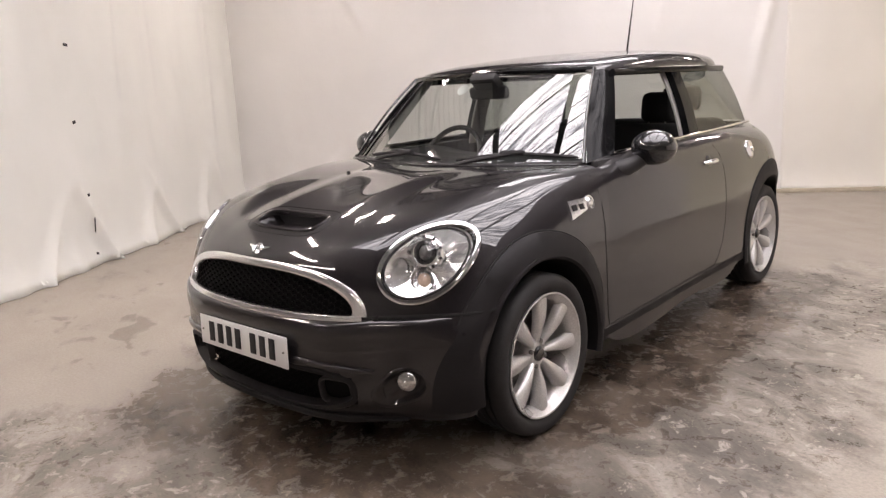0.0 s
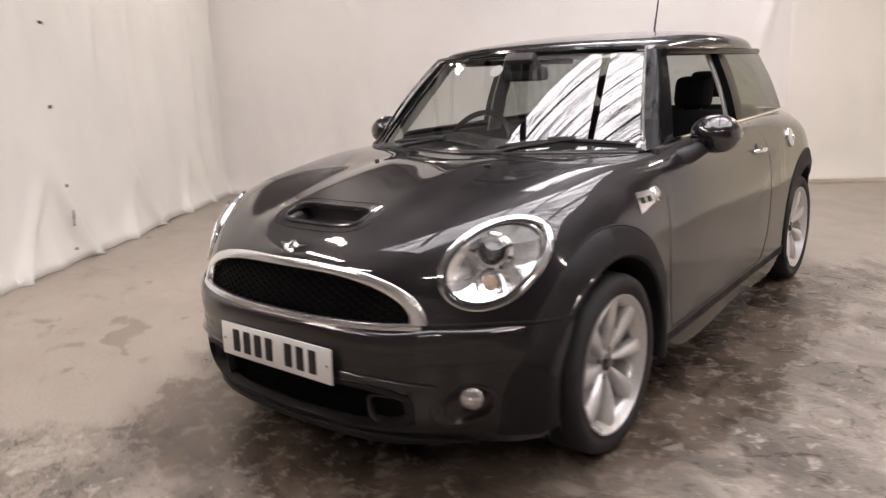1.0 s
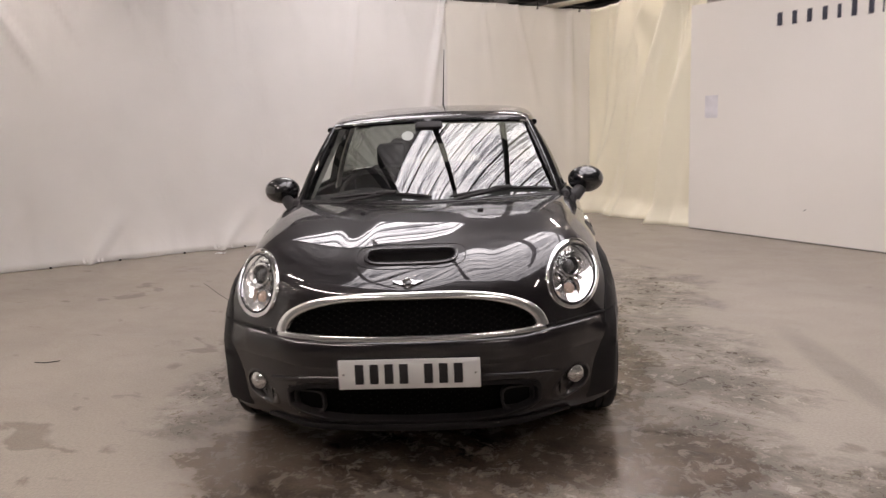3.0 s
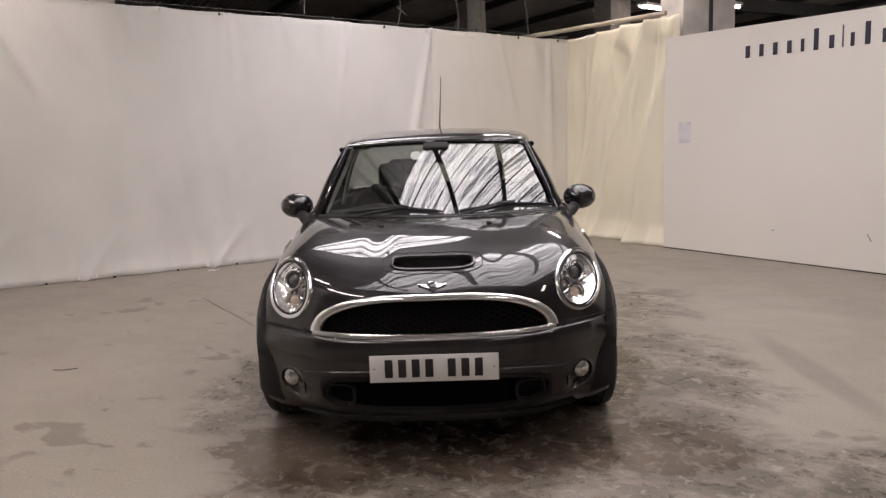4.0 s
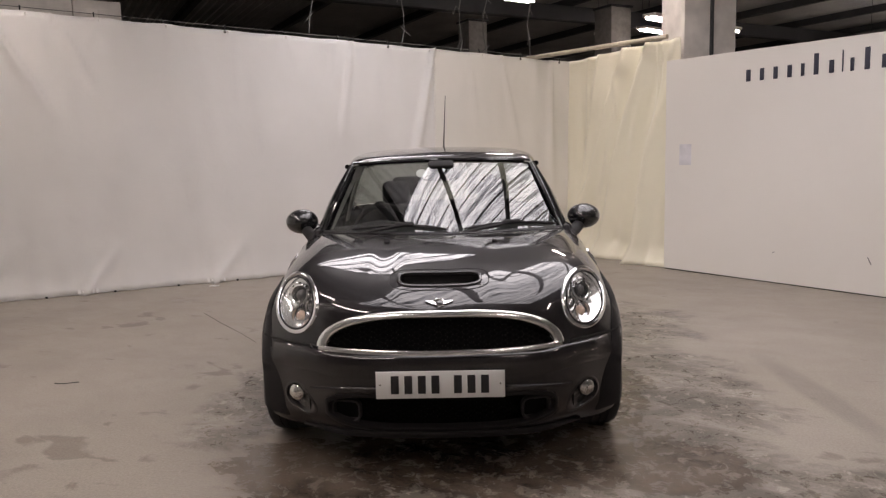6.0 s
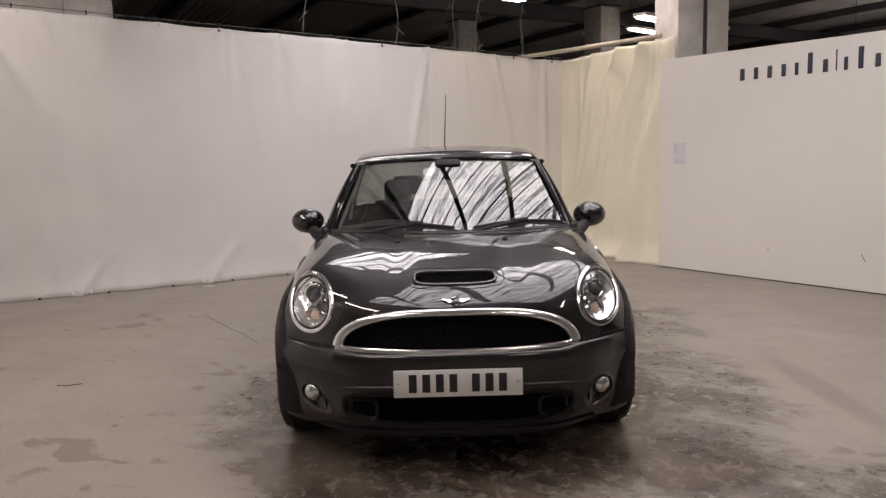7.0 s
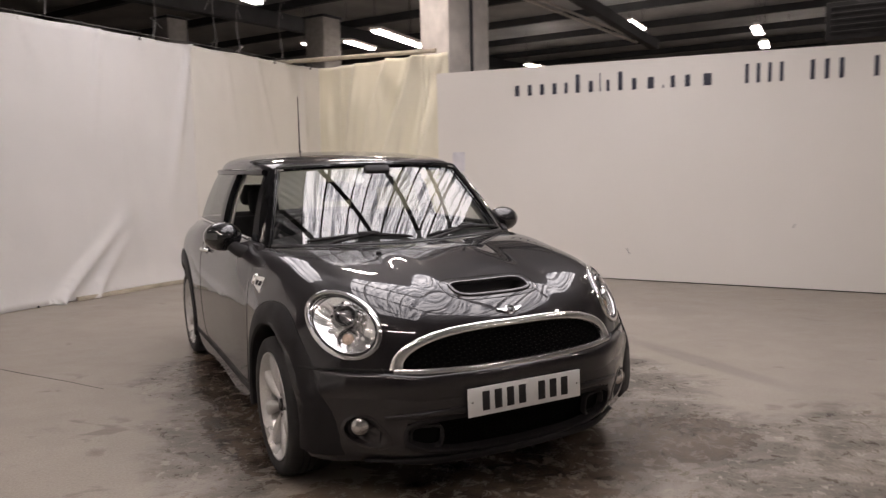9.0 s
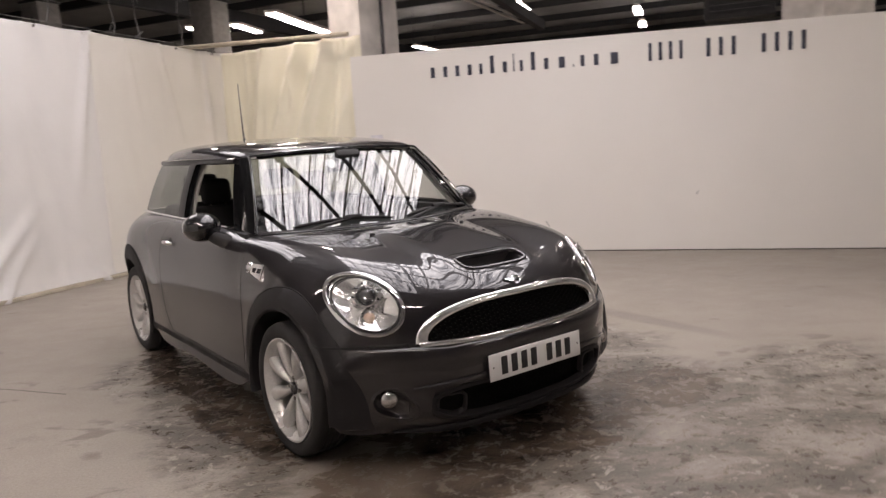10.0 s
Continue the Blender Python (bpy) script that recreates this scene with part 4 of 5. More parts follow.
base_c = glass_row(0)
half = [[Vector(p) for p in glass_row(t)] for t in np.linspace(0, 1, 15)]
full = [[Vector((-p.x, p.y, p.z)) for p in row[:0:-1]] + row for row in half]
v, f = sheet(full)
windscreen = shape("windscreen", v, f, WINDSCREEN, car, "clear windscreen reflecting roof glazing", sharp=0)
windscreen.visible_shadow = False
# black printed border and rubber, then the pillars
edge_pts = [full[0][i] for i in range(len(full[0]))]
v, f = tube([p + Vector((0, -0.006, 0.002)) for p in edge_pts], 0.011, 8)
shape("windscreen_seal", v, f, BLACK, car)
v, f = tube([p + Vector((0, -0.004, 0.002)) for p in full[-1]], 0.014, 8)
shape("windscreen_seal", v, f, GLOSS_BLACK, car)
for sgn in (1, -1):
    grid = []
    for t in np.linspace(0, 1, 14):
        bow = 0.020 * math.sin(math.pi * t)
        a = Vector(lerp((.660, .540, .916), (.520, .878, 1.294), t)) + Vector((0, -bow * .75, bow * .66))
        b = Vector(lerp((.718, .700, .945), (.572, .975, 1.283), t)) + Vector((bow * .4, -bow * .3, bow * .5))
        mid = (a + b) / 2 + Vector((.010, -.020, .006))
        row = [a + Vector((-.012, .05, -.02)), a, lerp(a, mid, .5) , mid, lerp(mid, b, .5), b, b + Vector((-.045, .004, -.012))]
        grid.append([Vector((sgn * p[0], p[1], p[2])) for p in map(Vector, row)])
    v, f = sheet(grid)
    shape("windscreen_pillar", v, f, PILLAR, car, "black windscreen pillar")
    strip = [Vector((sgn * p.x, p.y, p.z)) for p in [Vector(lerp((.668, .540, .920), (.530, .878, 1.298), t)) + Vector((0.002, -0.011 - 0.015 * math.sin(math.pi * t), 0.003 + 0.013 * math.sin(math.pi * t))) for t in np.linspace(0, 1, 12)]]
    v, f = tube(strip, 0.006, 6)
    shape("pillar_strip", v, f, GLOSS_BLACK, car)

    def glass_line(y, t):
        """A point of the side windows: t from the waist to the rail."""
        lo = Vector((.712 - .06 * max(0, y - 2.0) ** 1.2, y, .948 + .012 * (y - .7)))
        hi = Vector((.573 + .026 * math.sin(math.pi * min(1, max(0, (y - .9) / 1.5))) - .05 * max(0, y - 2.0), y, 1.284))
        p = lo + (hi - lo) * t
        return Vector((sgn * (p.x + .012 * math.sin(math.pi * t)), p.y, p.z))

    # pillar behind the door
    grid = [[glass_line(y0 + (y1 - y0) * t, t) + Vector((sgn * out, 0, 0)) for y0, y1, out in ((1.49, 1.50, -.03), (1.49, 1.50, .004), (1.545, 1.55, .006), (1.60, 1.60, .004), (1.60, 1.60, -.03))] for t in np.linspace(0, 1, 10)]
    v, f = sheet(grid)
    shape("door_pillar", v, f, PILLAR, car, "black door pillar")
    # window frame of the door, along the rail
    v, f = tube([glass_line(y, 1.0) + Vector((sgn * .002, 0, -.004)) for y in np.linspace(.95, 2.28, 24)], 0.016, 8)
    shape("window_rail", v, f, PILLAR, car)
    v, f = tube([glass_line(y, 0.0) + Vector((sgn * .010, 0, .002)) for y in np.linspace(.70, 2.36, 30)], 0.007, 8)
    shape("waist_strip", v, f, CHROME, car, "thin bright waist strip")
    grid = [[glass_line(1.60 + (2.34 - .05 * t - 1.60) * u, t) for t in np.linspace(0, 1, 9)] for u in np.linspace(0, 1, 16)]
    v, f = sheet(grid)
    qg = shape("quarter_window", v, f, SIDE_GLASS, car, "tinted rear quarter window", sharp=0)
    qg.visible_shadow = False
    # rear pillar glass sweeping to the tailgate
    grid = []
    for u in np.linspace(0, 1, 10):
        row = []
        for t in np.linspace(0, 1, 8):
            a, b = glass_line(2.34 - .05 * t, t), Vector((0, 2.80 - .36 * t, .945 + .37 * t))
            c = Vector((sgn * lerp((.60,), (.50,), t)[0], lerp((2.72,), (2.40,), t)[0], a.z))
            row.append((1 - u) ** 2 * a + 2 * u * (1 - u) * c + u * u * b)
        grid.append(row)
    v, f = sheet(grid)
    shape("tailgate_glass", v, f, SIDE_GLASS, car, "dark tinted rear glass", sharp=0).visible_shadow = False
    # grey lining inside the pillars
    grid = [[glass_line(y, t) + Vector((-sgn * .045, 0, 0)) for y in (1.47 , 1.54, 1.60)] for t in np.linspace(-.15, 1, 8)]
    v, f = solid(grid, .01)
    shape("pillar_lining", v, f, LINING, car, "light grey pillar lining")
    grid = [[Vector((sgn * (lerp((.655,), (.515,), t)[0] - dx), lerp((.60,), (.90,), t)[0] + dy, lerp((.93,), (1.285,), t)[0])) for dx, dy in ((0, .015), (.02, .05), (-.015, .09))] for t in np.linspace(0, 1, 8)]
    v, f = solid(grid, .008)
    shape("pillar_lining", v, f, LINING, car, "light grey pillar lining")

# headlining
grid = [[Vector((x, y, 1.325 + .03 * math.sin(math.pi * (y - .8) / 1.7) - .06 * (x / .55) ** 2 * .8)) for x in np.linspace(-.53, .53, 15)] for y in np.linspace(.86, 2.38, 20)]
v, f = solid(grid, .008)
shape("headlining", v, f, LINING, car, "light grey headlining")


# ---- light canopy, roof and hall ----
S_DIR, N_DIR = Vector((0.874, 0.486, 0)), Vector((-0.486, 0.874, 0))


def turn_to(d):
    d = Vector((d[0], d[1], 0)).normalized()
    return Matrix((d, Vector((-d.y, d.x, 0)), Vector((0, 0, 1)))).transposed().to_4x4()


def beam(name, p, q, width, height, material, parent, bevel=0.004, label=""):
    p, q = Vector(p), Vector(q)
    d = (q - p).normalized()
    y = Vector((0, 0, 1)).cross(d)
    y = (y if y.length > 1e-3 else Vector((0, 1, 0))).normalized()
    m = Matrix((d, y, d.cross(y))).transposed().to_4x4()
    return part(name, box_bm((q - p).length, width, height, Matrix.Translation((p + q) / 2) @ m, bevel, 1), material, parent, label, False)


# overhead light canopy: long translucent panes between thin dark ribs, on dark cross bars
U_DIR, V_DIR = Vector((0.5, 0.866, 0)), Vector((0.866, -0.5, 0))
CZ = 3.45


def over(u, v, z=CZ):
    return U_DIR * u + V_DIR * v + Vector((0, 0, z))


B_DIR = Vector((-0.33, 0.944, 0))
A_DIR = Vector((0.944, 0.33, 0))


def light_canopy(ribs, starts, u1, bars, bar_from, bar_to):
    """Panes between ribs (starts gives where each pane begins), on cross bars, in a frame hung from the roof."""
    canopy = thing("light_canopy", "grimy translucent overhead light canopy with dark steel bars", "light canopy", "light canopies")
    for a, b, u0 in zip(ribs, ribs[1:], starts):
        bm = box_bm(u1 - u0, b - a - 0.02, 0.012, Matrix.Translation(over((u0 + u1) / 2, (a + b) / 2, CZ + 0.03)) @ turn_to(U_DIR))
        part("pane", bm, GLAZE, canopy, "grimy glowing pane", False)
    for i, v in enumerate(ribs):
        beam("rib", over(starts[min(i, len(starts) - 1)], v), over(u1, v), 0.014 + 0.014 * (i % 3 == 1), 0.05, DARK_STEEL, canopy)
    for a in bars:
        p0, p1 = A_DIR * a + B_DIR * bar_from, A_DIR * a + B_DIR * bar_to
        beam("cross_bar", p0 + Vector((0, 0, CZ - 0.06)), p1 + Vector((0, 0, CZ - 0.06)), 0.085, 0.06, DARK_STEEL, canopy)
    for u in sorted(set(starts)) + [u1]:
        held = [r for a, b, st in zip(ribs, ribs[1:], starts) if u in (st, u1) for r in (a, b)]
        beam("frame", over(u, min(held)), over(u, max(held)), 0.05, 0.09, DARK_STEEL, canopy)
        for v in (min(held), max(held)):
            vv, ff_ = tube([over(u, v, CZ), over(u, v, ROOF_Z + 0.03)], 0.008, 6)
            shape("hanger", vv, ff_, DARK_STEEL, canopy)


ROOF_Z = 4.7
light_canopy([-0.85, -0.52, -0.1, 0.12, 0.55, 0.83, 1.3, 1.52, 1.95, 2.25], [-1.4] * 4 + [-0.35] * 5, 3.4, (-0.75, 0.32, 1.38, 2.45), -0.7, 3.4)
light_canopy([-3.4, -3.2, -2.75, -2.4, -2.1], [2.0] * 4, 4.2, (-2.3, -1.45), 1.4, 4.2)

# roof: corrugated sheets on purlins and girders
bm = bmesh.new()
prev = None
for i in range(0, 760):
    s = -33 + i * 0.09
    cur = [bm.verts.new(S_DIR * s + N_DIR * n + Vector((0, 0, ROOF_Z + 0.05 * (i % 2)))) for n in (-26, 38)]
    if prev:
        bm.faces.new((prev[0], cur[0], cur[1], prev[1]))
    prev = cur
tagged(part("ceiling", bm, ROOF_SHEET, None, "grey corrugated roof sheets on dark steelwork", False), "", "ceiling", kind="structure")
for i, s in enumerate(np.arange(-30, 34, 2.4)):
    b = beam("roof_purlin", S_DIR * s + N_DIR * -26 + Vector((0, 0, ROOF_Z - 0.13)), S_DIR * s + N_DIR * 38 + Vector((0, 0, ROOF_Z - 0.13)), 0.12, 0.16, DARK_STEEL, None)
    tagged(b, "dark painted steel roof purlin", "beam", "roof purlins", "structure")
for n in (-18, -9, 9.6, 17.5, 26):
    b = beam("roof_girder", S_DIR * -33 + N_DIR * n + Vector((0, 0, ROOF_Z - 0.4)), S_DIR * 35 + N_DIR * n + Vector((0, 0, ROOF_Z - 0.4)), 0.2, 0.3, DARK_STEEL, None)
    tagged(b, "deep dark painted steel roof girder", "beam", "roof girders", "structure")

# outer walls of the hall
for name, p, q in (("wall_hall_north", (-33, 37), (35, 37)), ("wall_hall_south", (-33, -25), (35, -25)), ("wall_hall_west", (-32.5, -26), (-32.5, 38)), ("wall_hall_east", (34.5, -26), (34.5, 38))):
    a, b = (S_DIR * s + N_DIR * n for s, n in (p, q))
    ob = beam(name, a + Vector((0, 0, 2.4)), b + Vector((0, 0, 2.4)), 0.3, 4.9, HALL, None)
    tagged(ob, "dim grey-brown hall wall", "wall", kind="structure")


# unseen plain boards added behind the viewer, to shape bounce and reflections
for name, p, q in (("bounce_wall_south", (-5.4, -6.9), (7.4, -6.9)), ("bounce_wall_southwest", (-3.6, -1.7), (-5.4, -6.9)), ("bounce_wall_southeast", (6.5, -0.7), (7.4, -6.9))):
    ob = beam(name, (*p, 1.35), (*q, 1.35), 0.1, 2.7, GREY_BOARD, None)
    tagged(ob, "added unseen grey board wall, shapes bounce and reflections", "wall", kind="structure")


# strip lights, the hall's own and added fill: white tray, two tubes
def strip_or_fill_light(p, q, tray=0.24):
    p, q = Vector(p), Vector(q)
    d = (q - p).normalized()
    ob = thing("strip_or_fill_light", "white strip light with glowing tubes, hall lamp and added fill alike", "ceiling light", "strip lights")
    beam("tray", p + Vector((0, 0, 0.05)), q + Vector((0, 0, 0.05)), tray, 0.05, BOARD, ob)
    side_d = Vector((-d.y, d.x, 0))
    for o in (-0.045, 0.045):
        v, f = tube([p + side_d * o + Vector((0, 0, 0.002)), q + side_d * o + Vector((0, 0, 0.002))], 0.02, 10)
        shape("tube", v, f, TUBE_MAT, ob, "glowing white tube")
    for e in (p, q):
        v, f = tube([e + Vector((0, 0, 0.07)), Vector((e.x, e.y, ROOF_Z + 0.03))], 0.006, 6)
        shape("hanger", v, f, DARK_STEEL, ob)


# first seven lamps belong to the hall; the rest are added fill light
for p, q in (((3.29, 8.73, 3.52), (4.45, 9.85, 3.55)), ((4.5, 9.9, 3.55), (5.5, 10.86, 3.6)), ((9.0, 5.85, 3.45), (9.7, 6.35, 3.45)), ((10.3, 6.75, 3.4), (10.9, 7.2, 3.4)),
             ((0.73, 7.69, 3.70), (1.41, 8.96, 3.87)), ((4.05, 12.17, 3.9), (5.2, 13.6, 4.0)), ((3.2, 12.4, 3.85), (3.45, 12.7, 3.85)),
             ((14.5, 9.5, 3.6), (15.6, 10.2, 3.6)), ((9.5, 13.5, 3.8), (10.7, 14.2, 3.8)),
             ((-2.6, -3.2, 3.6), (-1.2, -3.9, 3.6)), ((1.6, -5.0, 3.6), (2.9, -4.4, 3.6)), ((1.5, 5.7, 3.6), (1.95, 4.75, 3.6)), ((-1.9, -2.3, 3.6), (-2.8, -1.0, 3.6)), ((-3.2, 1.9, 3.7), (-4.1, 3.0, 3.7)), ((-2.3, -0.5, 3.7), (-2.9, 0.0, 3.7)), ((3.6, -1.6, 3.7), (4.4, -2.6, 3.7)), ((6.0, 2.4, 4.4), (7.0, 3.1, 4.4)), ((8.6, 1.2, 4.15), (9.6, 1.9, 4.15)), ((9.2, 9.2, 4.15), (10.2, 9.9, 4.15))):
    strip_or_fill_light(p, q, 0.10 if p[0] > 5.5 else 0.24)
b = beam("roof_brace", (5.2, 7.0, 4.35), (9.6, 8.85, 3.62), 0.16, 0.2, DARK_STEEL, None)
tagged(b, "sloping dark steel brace under the roof", "beam", kind="structure")
for dz in (0.0, 0.09):
    v, f = tube([(3.4, 7.6, 4.5 + dz), (9.4, 9.2, 3.72 + dz)], 0.025, 8)
    tagged(shape("roof_pipe", v, f, CONCRETE), "thin pale pipe running under the roof", "pipe", kind="structure")

# concrete columns
for x, y, size, rot in ((2.98, 5.36, 0.62, 8.0), (0.55, 12.6, 0.45, 29), (-5.7, 6.3, 0.5, 29), (-7.2, 6.2, 0.5, 29), (3.3, 11.5, 0.5, 29), (8.57, 2.63, 0.52, 29), (10.6, 3.0, 0.8, 29)):
    col = thing("column", "pale painted concrete column rising to the roof", "column", "hall columns", "structure", pose(x, y, 0, 0, 0, rot))
    part("shaft", box_bm(size, size, ROOF_Z - 0.5, pose(0, 0, (ROOF_Z - 0.5) / 2), 0.012), CONCRETE if size > 0.51 else DIM_CONCRETE, col)
    part("bearing_plate", box_bm(size + 0.06, size + 0.06, 0.04, pose(0, 0, ROOF_Z - 0.48), 0.004), DARK_STEEL, col)
v, f = tube([(3.02, 4.99, 2.0), (3.02, 4.99, 4.2)], 0.022, 10)
tagged(shape("conduit_pipe", v, f, DARK_STEEL), "dark conduit running up a concrete column", "pipe")
# grey cupboards standing behind the sheet
for s, w in ((-2.45, 0.75), (-1.66, 0.78), (-1.01, 0.5)):
    p = S_DIR * s + N_DIR * 6.55
    cab = thing("cupboard", "tall grey steel cupboard behind the sheet", "cupboard", "tall cupboards", place=Matrix.Translation(p) @ turn_to(S_DIR))
    part("body", box_bm(w, 0.5, 3.2, pose(0, 0, 1.6), 0.01), CONCRETE, cab)
    part("door", box_bm(w * 0.46, 0.02, 3.0, pose(-w * 0.235, -0.262, 1.6), 0.004), CONCRETE, cab)
    part("door", box_bm(w * 0.46, 0.02, 3.0, pose(w * 0.235, -0.262, 1.6), 0.004), CONCRETE, cab)

# warm-air heater hung from the roof beyond the board wall
heater = thing("heater", "dark steel warm-air heater hung under the roof", "heater", place=pose(8.1, 3.3, 3.05, 0, 0, -60))
part("casing", box_bm(0.95, 0.5, 0.5, pose(0, 0, 0), 0.02), DARK_STEEL, heater)
for k in range(5):
    part("louvre", box_bm(0.8, 0.02, 0.05, pose(0, -0.26, -0.16 + 0.08 * k, 25), 0.003), DARK_STEEL, heater)
for dx in (-0.4, 0.4):
    v, f = tube([(dx, 0, 0.24), (dx, 0, ROOF_Z - 3.03)], 0.01, 6)
    shape("hanger", v, f, DARK_STEEL, heater)

# timber rail over the cream curtain
v, f = tube([(1.0, 7.15, 2.695), (1.16, 6.92, 2.69), (2.51, 4.96, 2.635)], 0.028, 10)
tagged(shape("curtain_rail", v, f, WOOD), "pale timber pole above the cream curtain", "rail")


# hooks and cords of the sheet
def along_back(s, z, out=0.0):
    a, b = Vector((-5.25, 3.17, 0)), Vector((1.8, 7.1, 0))
    d = (b - a).normalized()
    return a + d * s + Vector((d.y, -d.x, 0)) * out + Vector((0, 0, z))


for s in np.arange(0.62, 8.0, 0.655):
    z = 2.90 - 0.25 * s / 8.07
    hook = thing("sheet_hook", "small dark hook holding the sheet", "hook", "sheet hooks", place=None)
    v, f = tube([along_back(s, z - 0.035, 0.012), along_back(s, z + 0.01, 0.014), along_back(s, z + 0.045, 0.002)], 0.007, 6)
    shape("shank", v, f, BLACK, hook)
    v, f = lathe([(0.006, 0.002), (0.016, 0.002), (0.016, -0.002), (0.006, -0.002)], 14, Matrix.Translation(along_back(s, z - 0.03, 0.008)) @ turn_to(S_DIR) @ Matrix.Rotation(radians(90), 4, "X"), True)
    shape("eyelet", v, f, STEEL, hook)
v, f = tube([along_back(s, 2.93 - 0.25 * s / 8.07, 0.0) for s in np.linspace(0, 8.0, 30)], 0.004, 6)
tagged(shape("hanging_wire", v, f, CABLE), "thin steel wire carrying the sheet hooks", "wire")
random.seed(5)
for s, low in ((4.25, 2.83), (5.45, 2.74), (6.25, 2.62), (6.62, 2.55), (7.35, 2.72)):
    pts = [along_back(s + 0.03 * math.sin(k * 1.7 + s) + (0.10 * k / 9 if s > 6 else 0), low + (ROOF_Z - low - 0.2) * k / 9, -0.06 + 0.02 * random.uniform(-1, 1)) for k in range(10)]
    cord = thing("rope", "frayed pale rope hanging above the sheet", "rope", "hanging ropes")
    v, f = tube(pts, 0.007, 6)
    shape("strand", v, f, CABLE, cord)
    for k in (1, 3, 4):
        a = pts[k]
        v, f = tube([a, a + Vector((random.uniform(-.05, .05), 0.02, 0.05)), a + Vector((random.uniform(-.09, .09), 0.03, -0.06))], 0.005, 5)
        shape("frayed_end", v, f, CABLE, cord)


# --- grille
def arch_path(x0, z0, rise, n=48):
    out = []
    for i in range(n + 1):
        a = math.pi * i / n
        c, s = math.cos(a), math.sin(a)
        out.append((x0 * math.copysign(abs(c) ** 0.66, c), z0 + rise * s))
    return out


band = [from_front(x, z) for x, z in arch_path(0.493, 0.548, 0.137)]
v, f = ribbon(band, [0.054 - 0.024 * math.sin(math.pi * i / 48) ** 0.7 for i in range(49)], 0.010, 0.010)
shape("grille_surround", v, f, SATIN, car, "bright chrome grille surround")
low = [from_front(x, 0.541 - 0.008 * (1 - (x / 0.5) ** 2)) for x in np.linspace(-0.503, 0.503, 41)]
v, f = ribbon(low, 0.024, 0.011, 0.010)
shape("grille_bar", v, f, SATIN, car, "bright chrome lower grille bar")
# the bumper's rolled top edge under the grille, turned up at both ends
roll = [(-0.545, 0.552), (-0.538, 0.534), (-0.518, 0.521)] + [(x, 0.519 - 0.010 * (1 - (x / 0.5) ** 2)) for x in np.linspace(-0.49, 0.49, 41)] + [(0.518, 0.521), (0.538, 0.534), (0.545, 0.552)]
v, f = ribbon([from_front(x, z) for x, z in roll], 0.013, 0.010, 0.006)
shape("bumper_lip", v, f, PAINT, car)
grid = [[from_front(x, 0.53 + (grille_top(x) - 0.53) * t)[0] + Vector((0, 0.06, 0)) for t in np.linspace(0, 1, 8)] for x in np.linspace(-0.505, 0.505, 36)]
v, f = sheet(grid)
shape("grille_backing", v, f, DEEP, car)


def honeycomb(inside, x0, x1, z0, z1, cell, depth, y_off):
    """Hexagonal mesh of thin bars laid behind the opening."""
    verts, faces = [], []
    h = cell * math.sqrt(3) / 2
    row = 0
    z = z0
    while z < z1:
        x = x0 + (cell * 0.75 * 2 * 0.5 if row % 2 else 0)
        while x < x1:
            corners = [(x + cell / 2 * math.cos(math.pi / 3 * k), (z + cell * 0.36 * math.sin(math.pi / 3 * k))) for k in range(4)]
            for (xa, za), (xb, zb) in zip(corners, corners[1:]):
                if not inside((xa + xb) / 2, (za + zb) / 2):
                    continue
                a = from_front(xa, za)[0] + Vector((0, y_off, 0))
                b = from_front(xb, zb)[0] + Vector((0, y_off, 0))
                side_v = Vector((-(b - a).z, 0, (b - a).x)).normalized() * 0.0022
                k = len(verts)
                verts += [a - side_v, a + side_v, b + side_v, b - side_v]
                verts += [p + Vector((0, depth, 0)) for p in verts[k : k + 4]]
                faces += [(k, k + 1, k + 2, k + 3), (k, k + 4, k + 5, k + 1), (k + 3, k + 2, k + 6, k + 7)]
            x += cell * 1.5
        z += h * 0.416 * 1.0
        row += 1
    return verts, faces


v, f = honeycomb(lambda x, z: in_grille(x, z, 0.008), -0.5, 0.5, 0.535, 0.70, 0.030, 0.012, 0.022)
shape("grille_mesh", v, f, MESH, car, "black honeycomb grille mesh", False)

# --- lower intake, ducts, lip
grid = [[from_front(0.56 * u, 0.285 + 0.105 * w)[0] + Vector((0, 0.004 + 0.085 * (1 - abs(u) ** 8) * (1 - w**8), 0)) for w in np.linspace(-1, 1, 13)] for u in np.linspace(-1, 1, 49)]
v, f = sheet(grid)
shape("intake_backing", v, f, DEEP, car)
v, f = honeycomb(lambda x, z: in_intake(x, z) and abs(x) < 0.32, -0.33, 0.33, 0.215, 0.35, 0.034, 0.012, 0.045)
shape("intake_mesh", v, f, DEEP, car, "", False)
rim = []
for i in range(72):
    a = 2 * math.pi * i / 72
    c, s = math.cos(a), math.sin(a)
    x = 0.478 * math.copysign(abs(c) ** 0.35, c)
    u = abs(x) / 0.478
    lo_z, hi_z = 0.208 + 0.040 * u**4, 0.362 - 0.014 * u**8
    z = (lo_z + hi_z) / 2 + (hi_z - lo_z) / 2 * math.copysign(abs(s) ** 0.4, s)
    rim.append(from_front(x, z))
v, f = ribbon(rim + rim[:2], 0.020, 0.004, 0.03)
shape("intake_rim", v, f, TRIM, car, "dark intake rim")
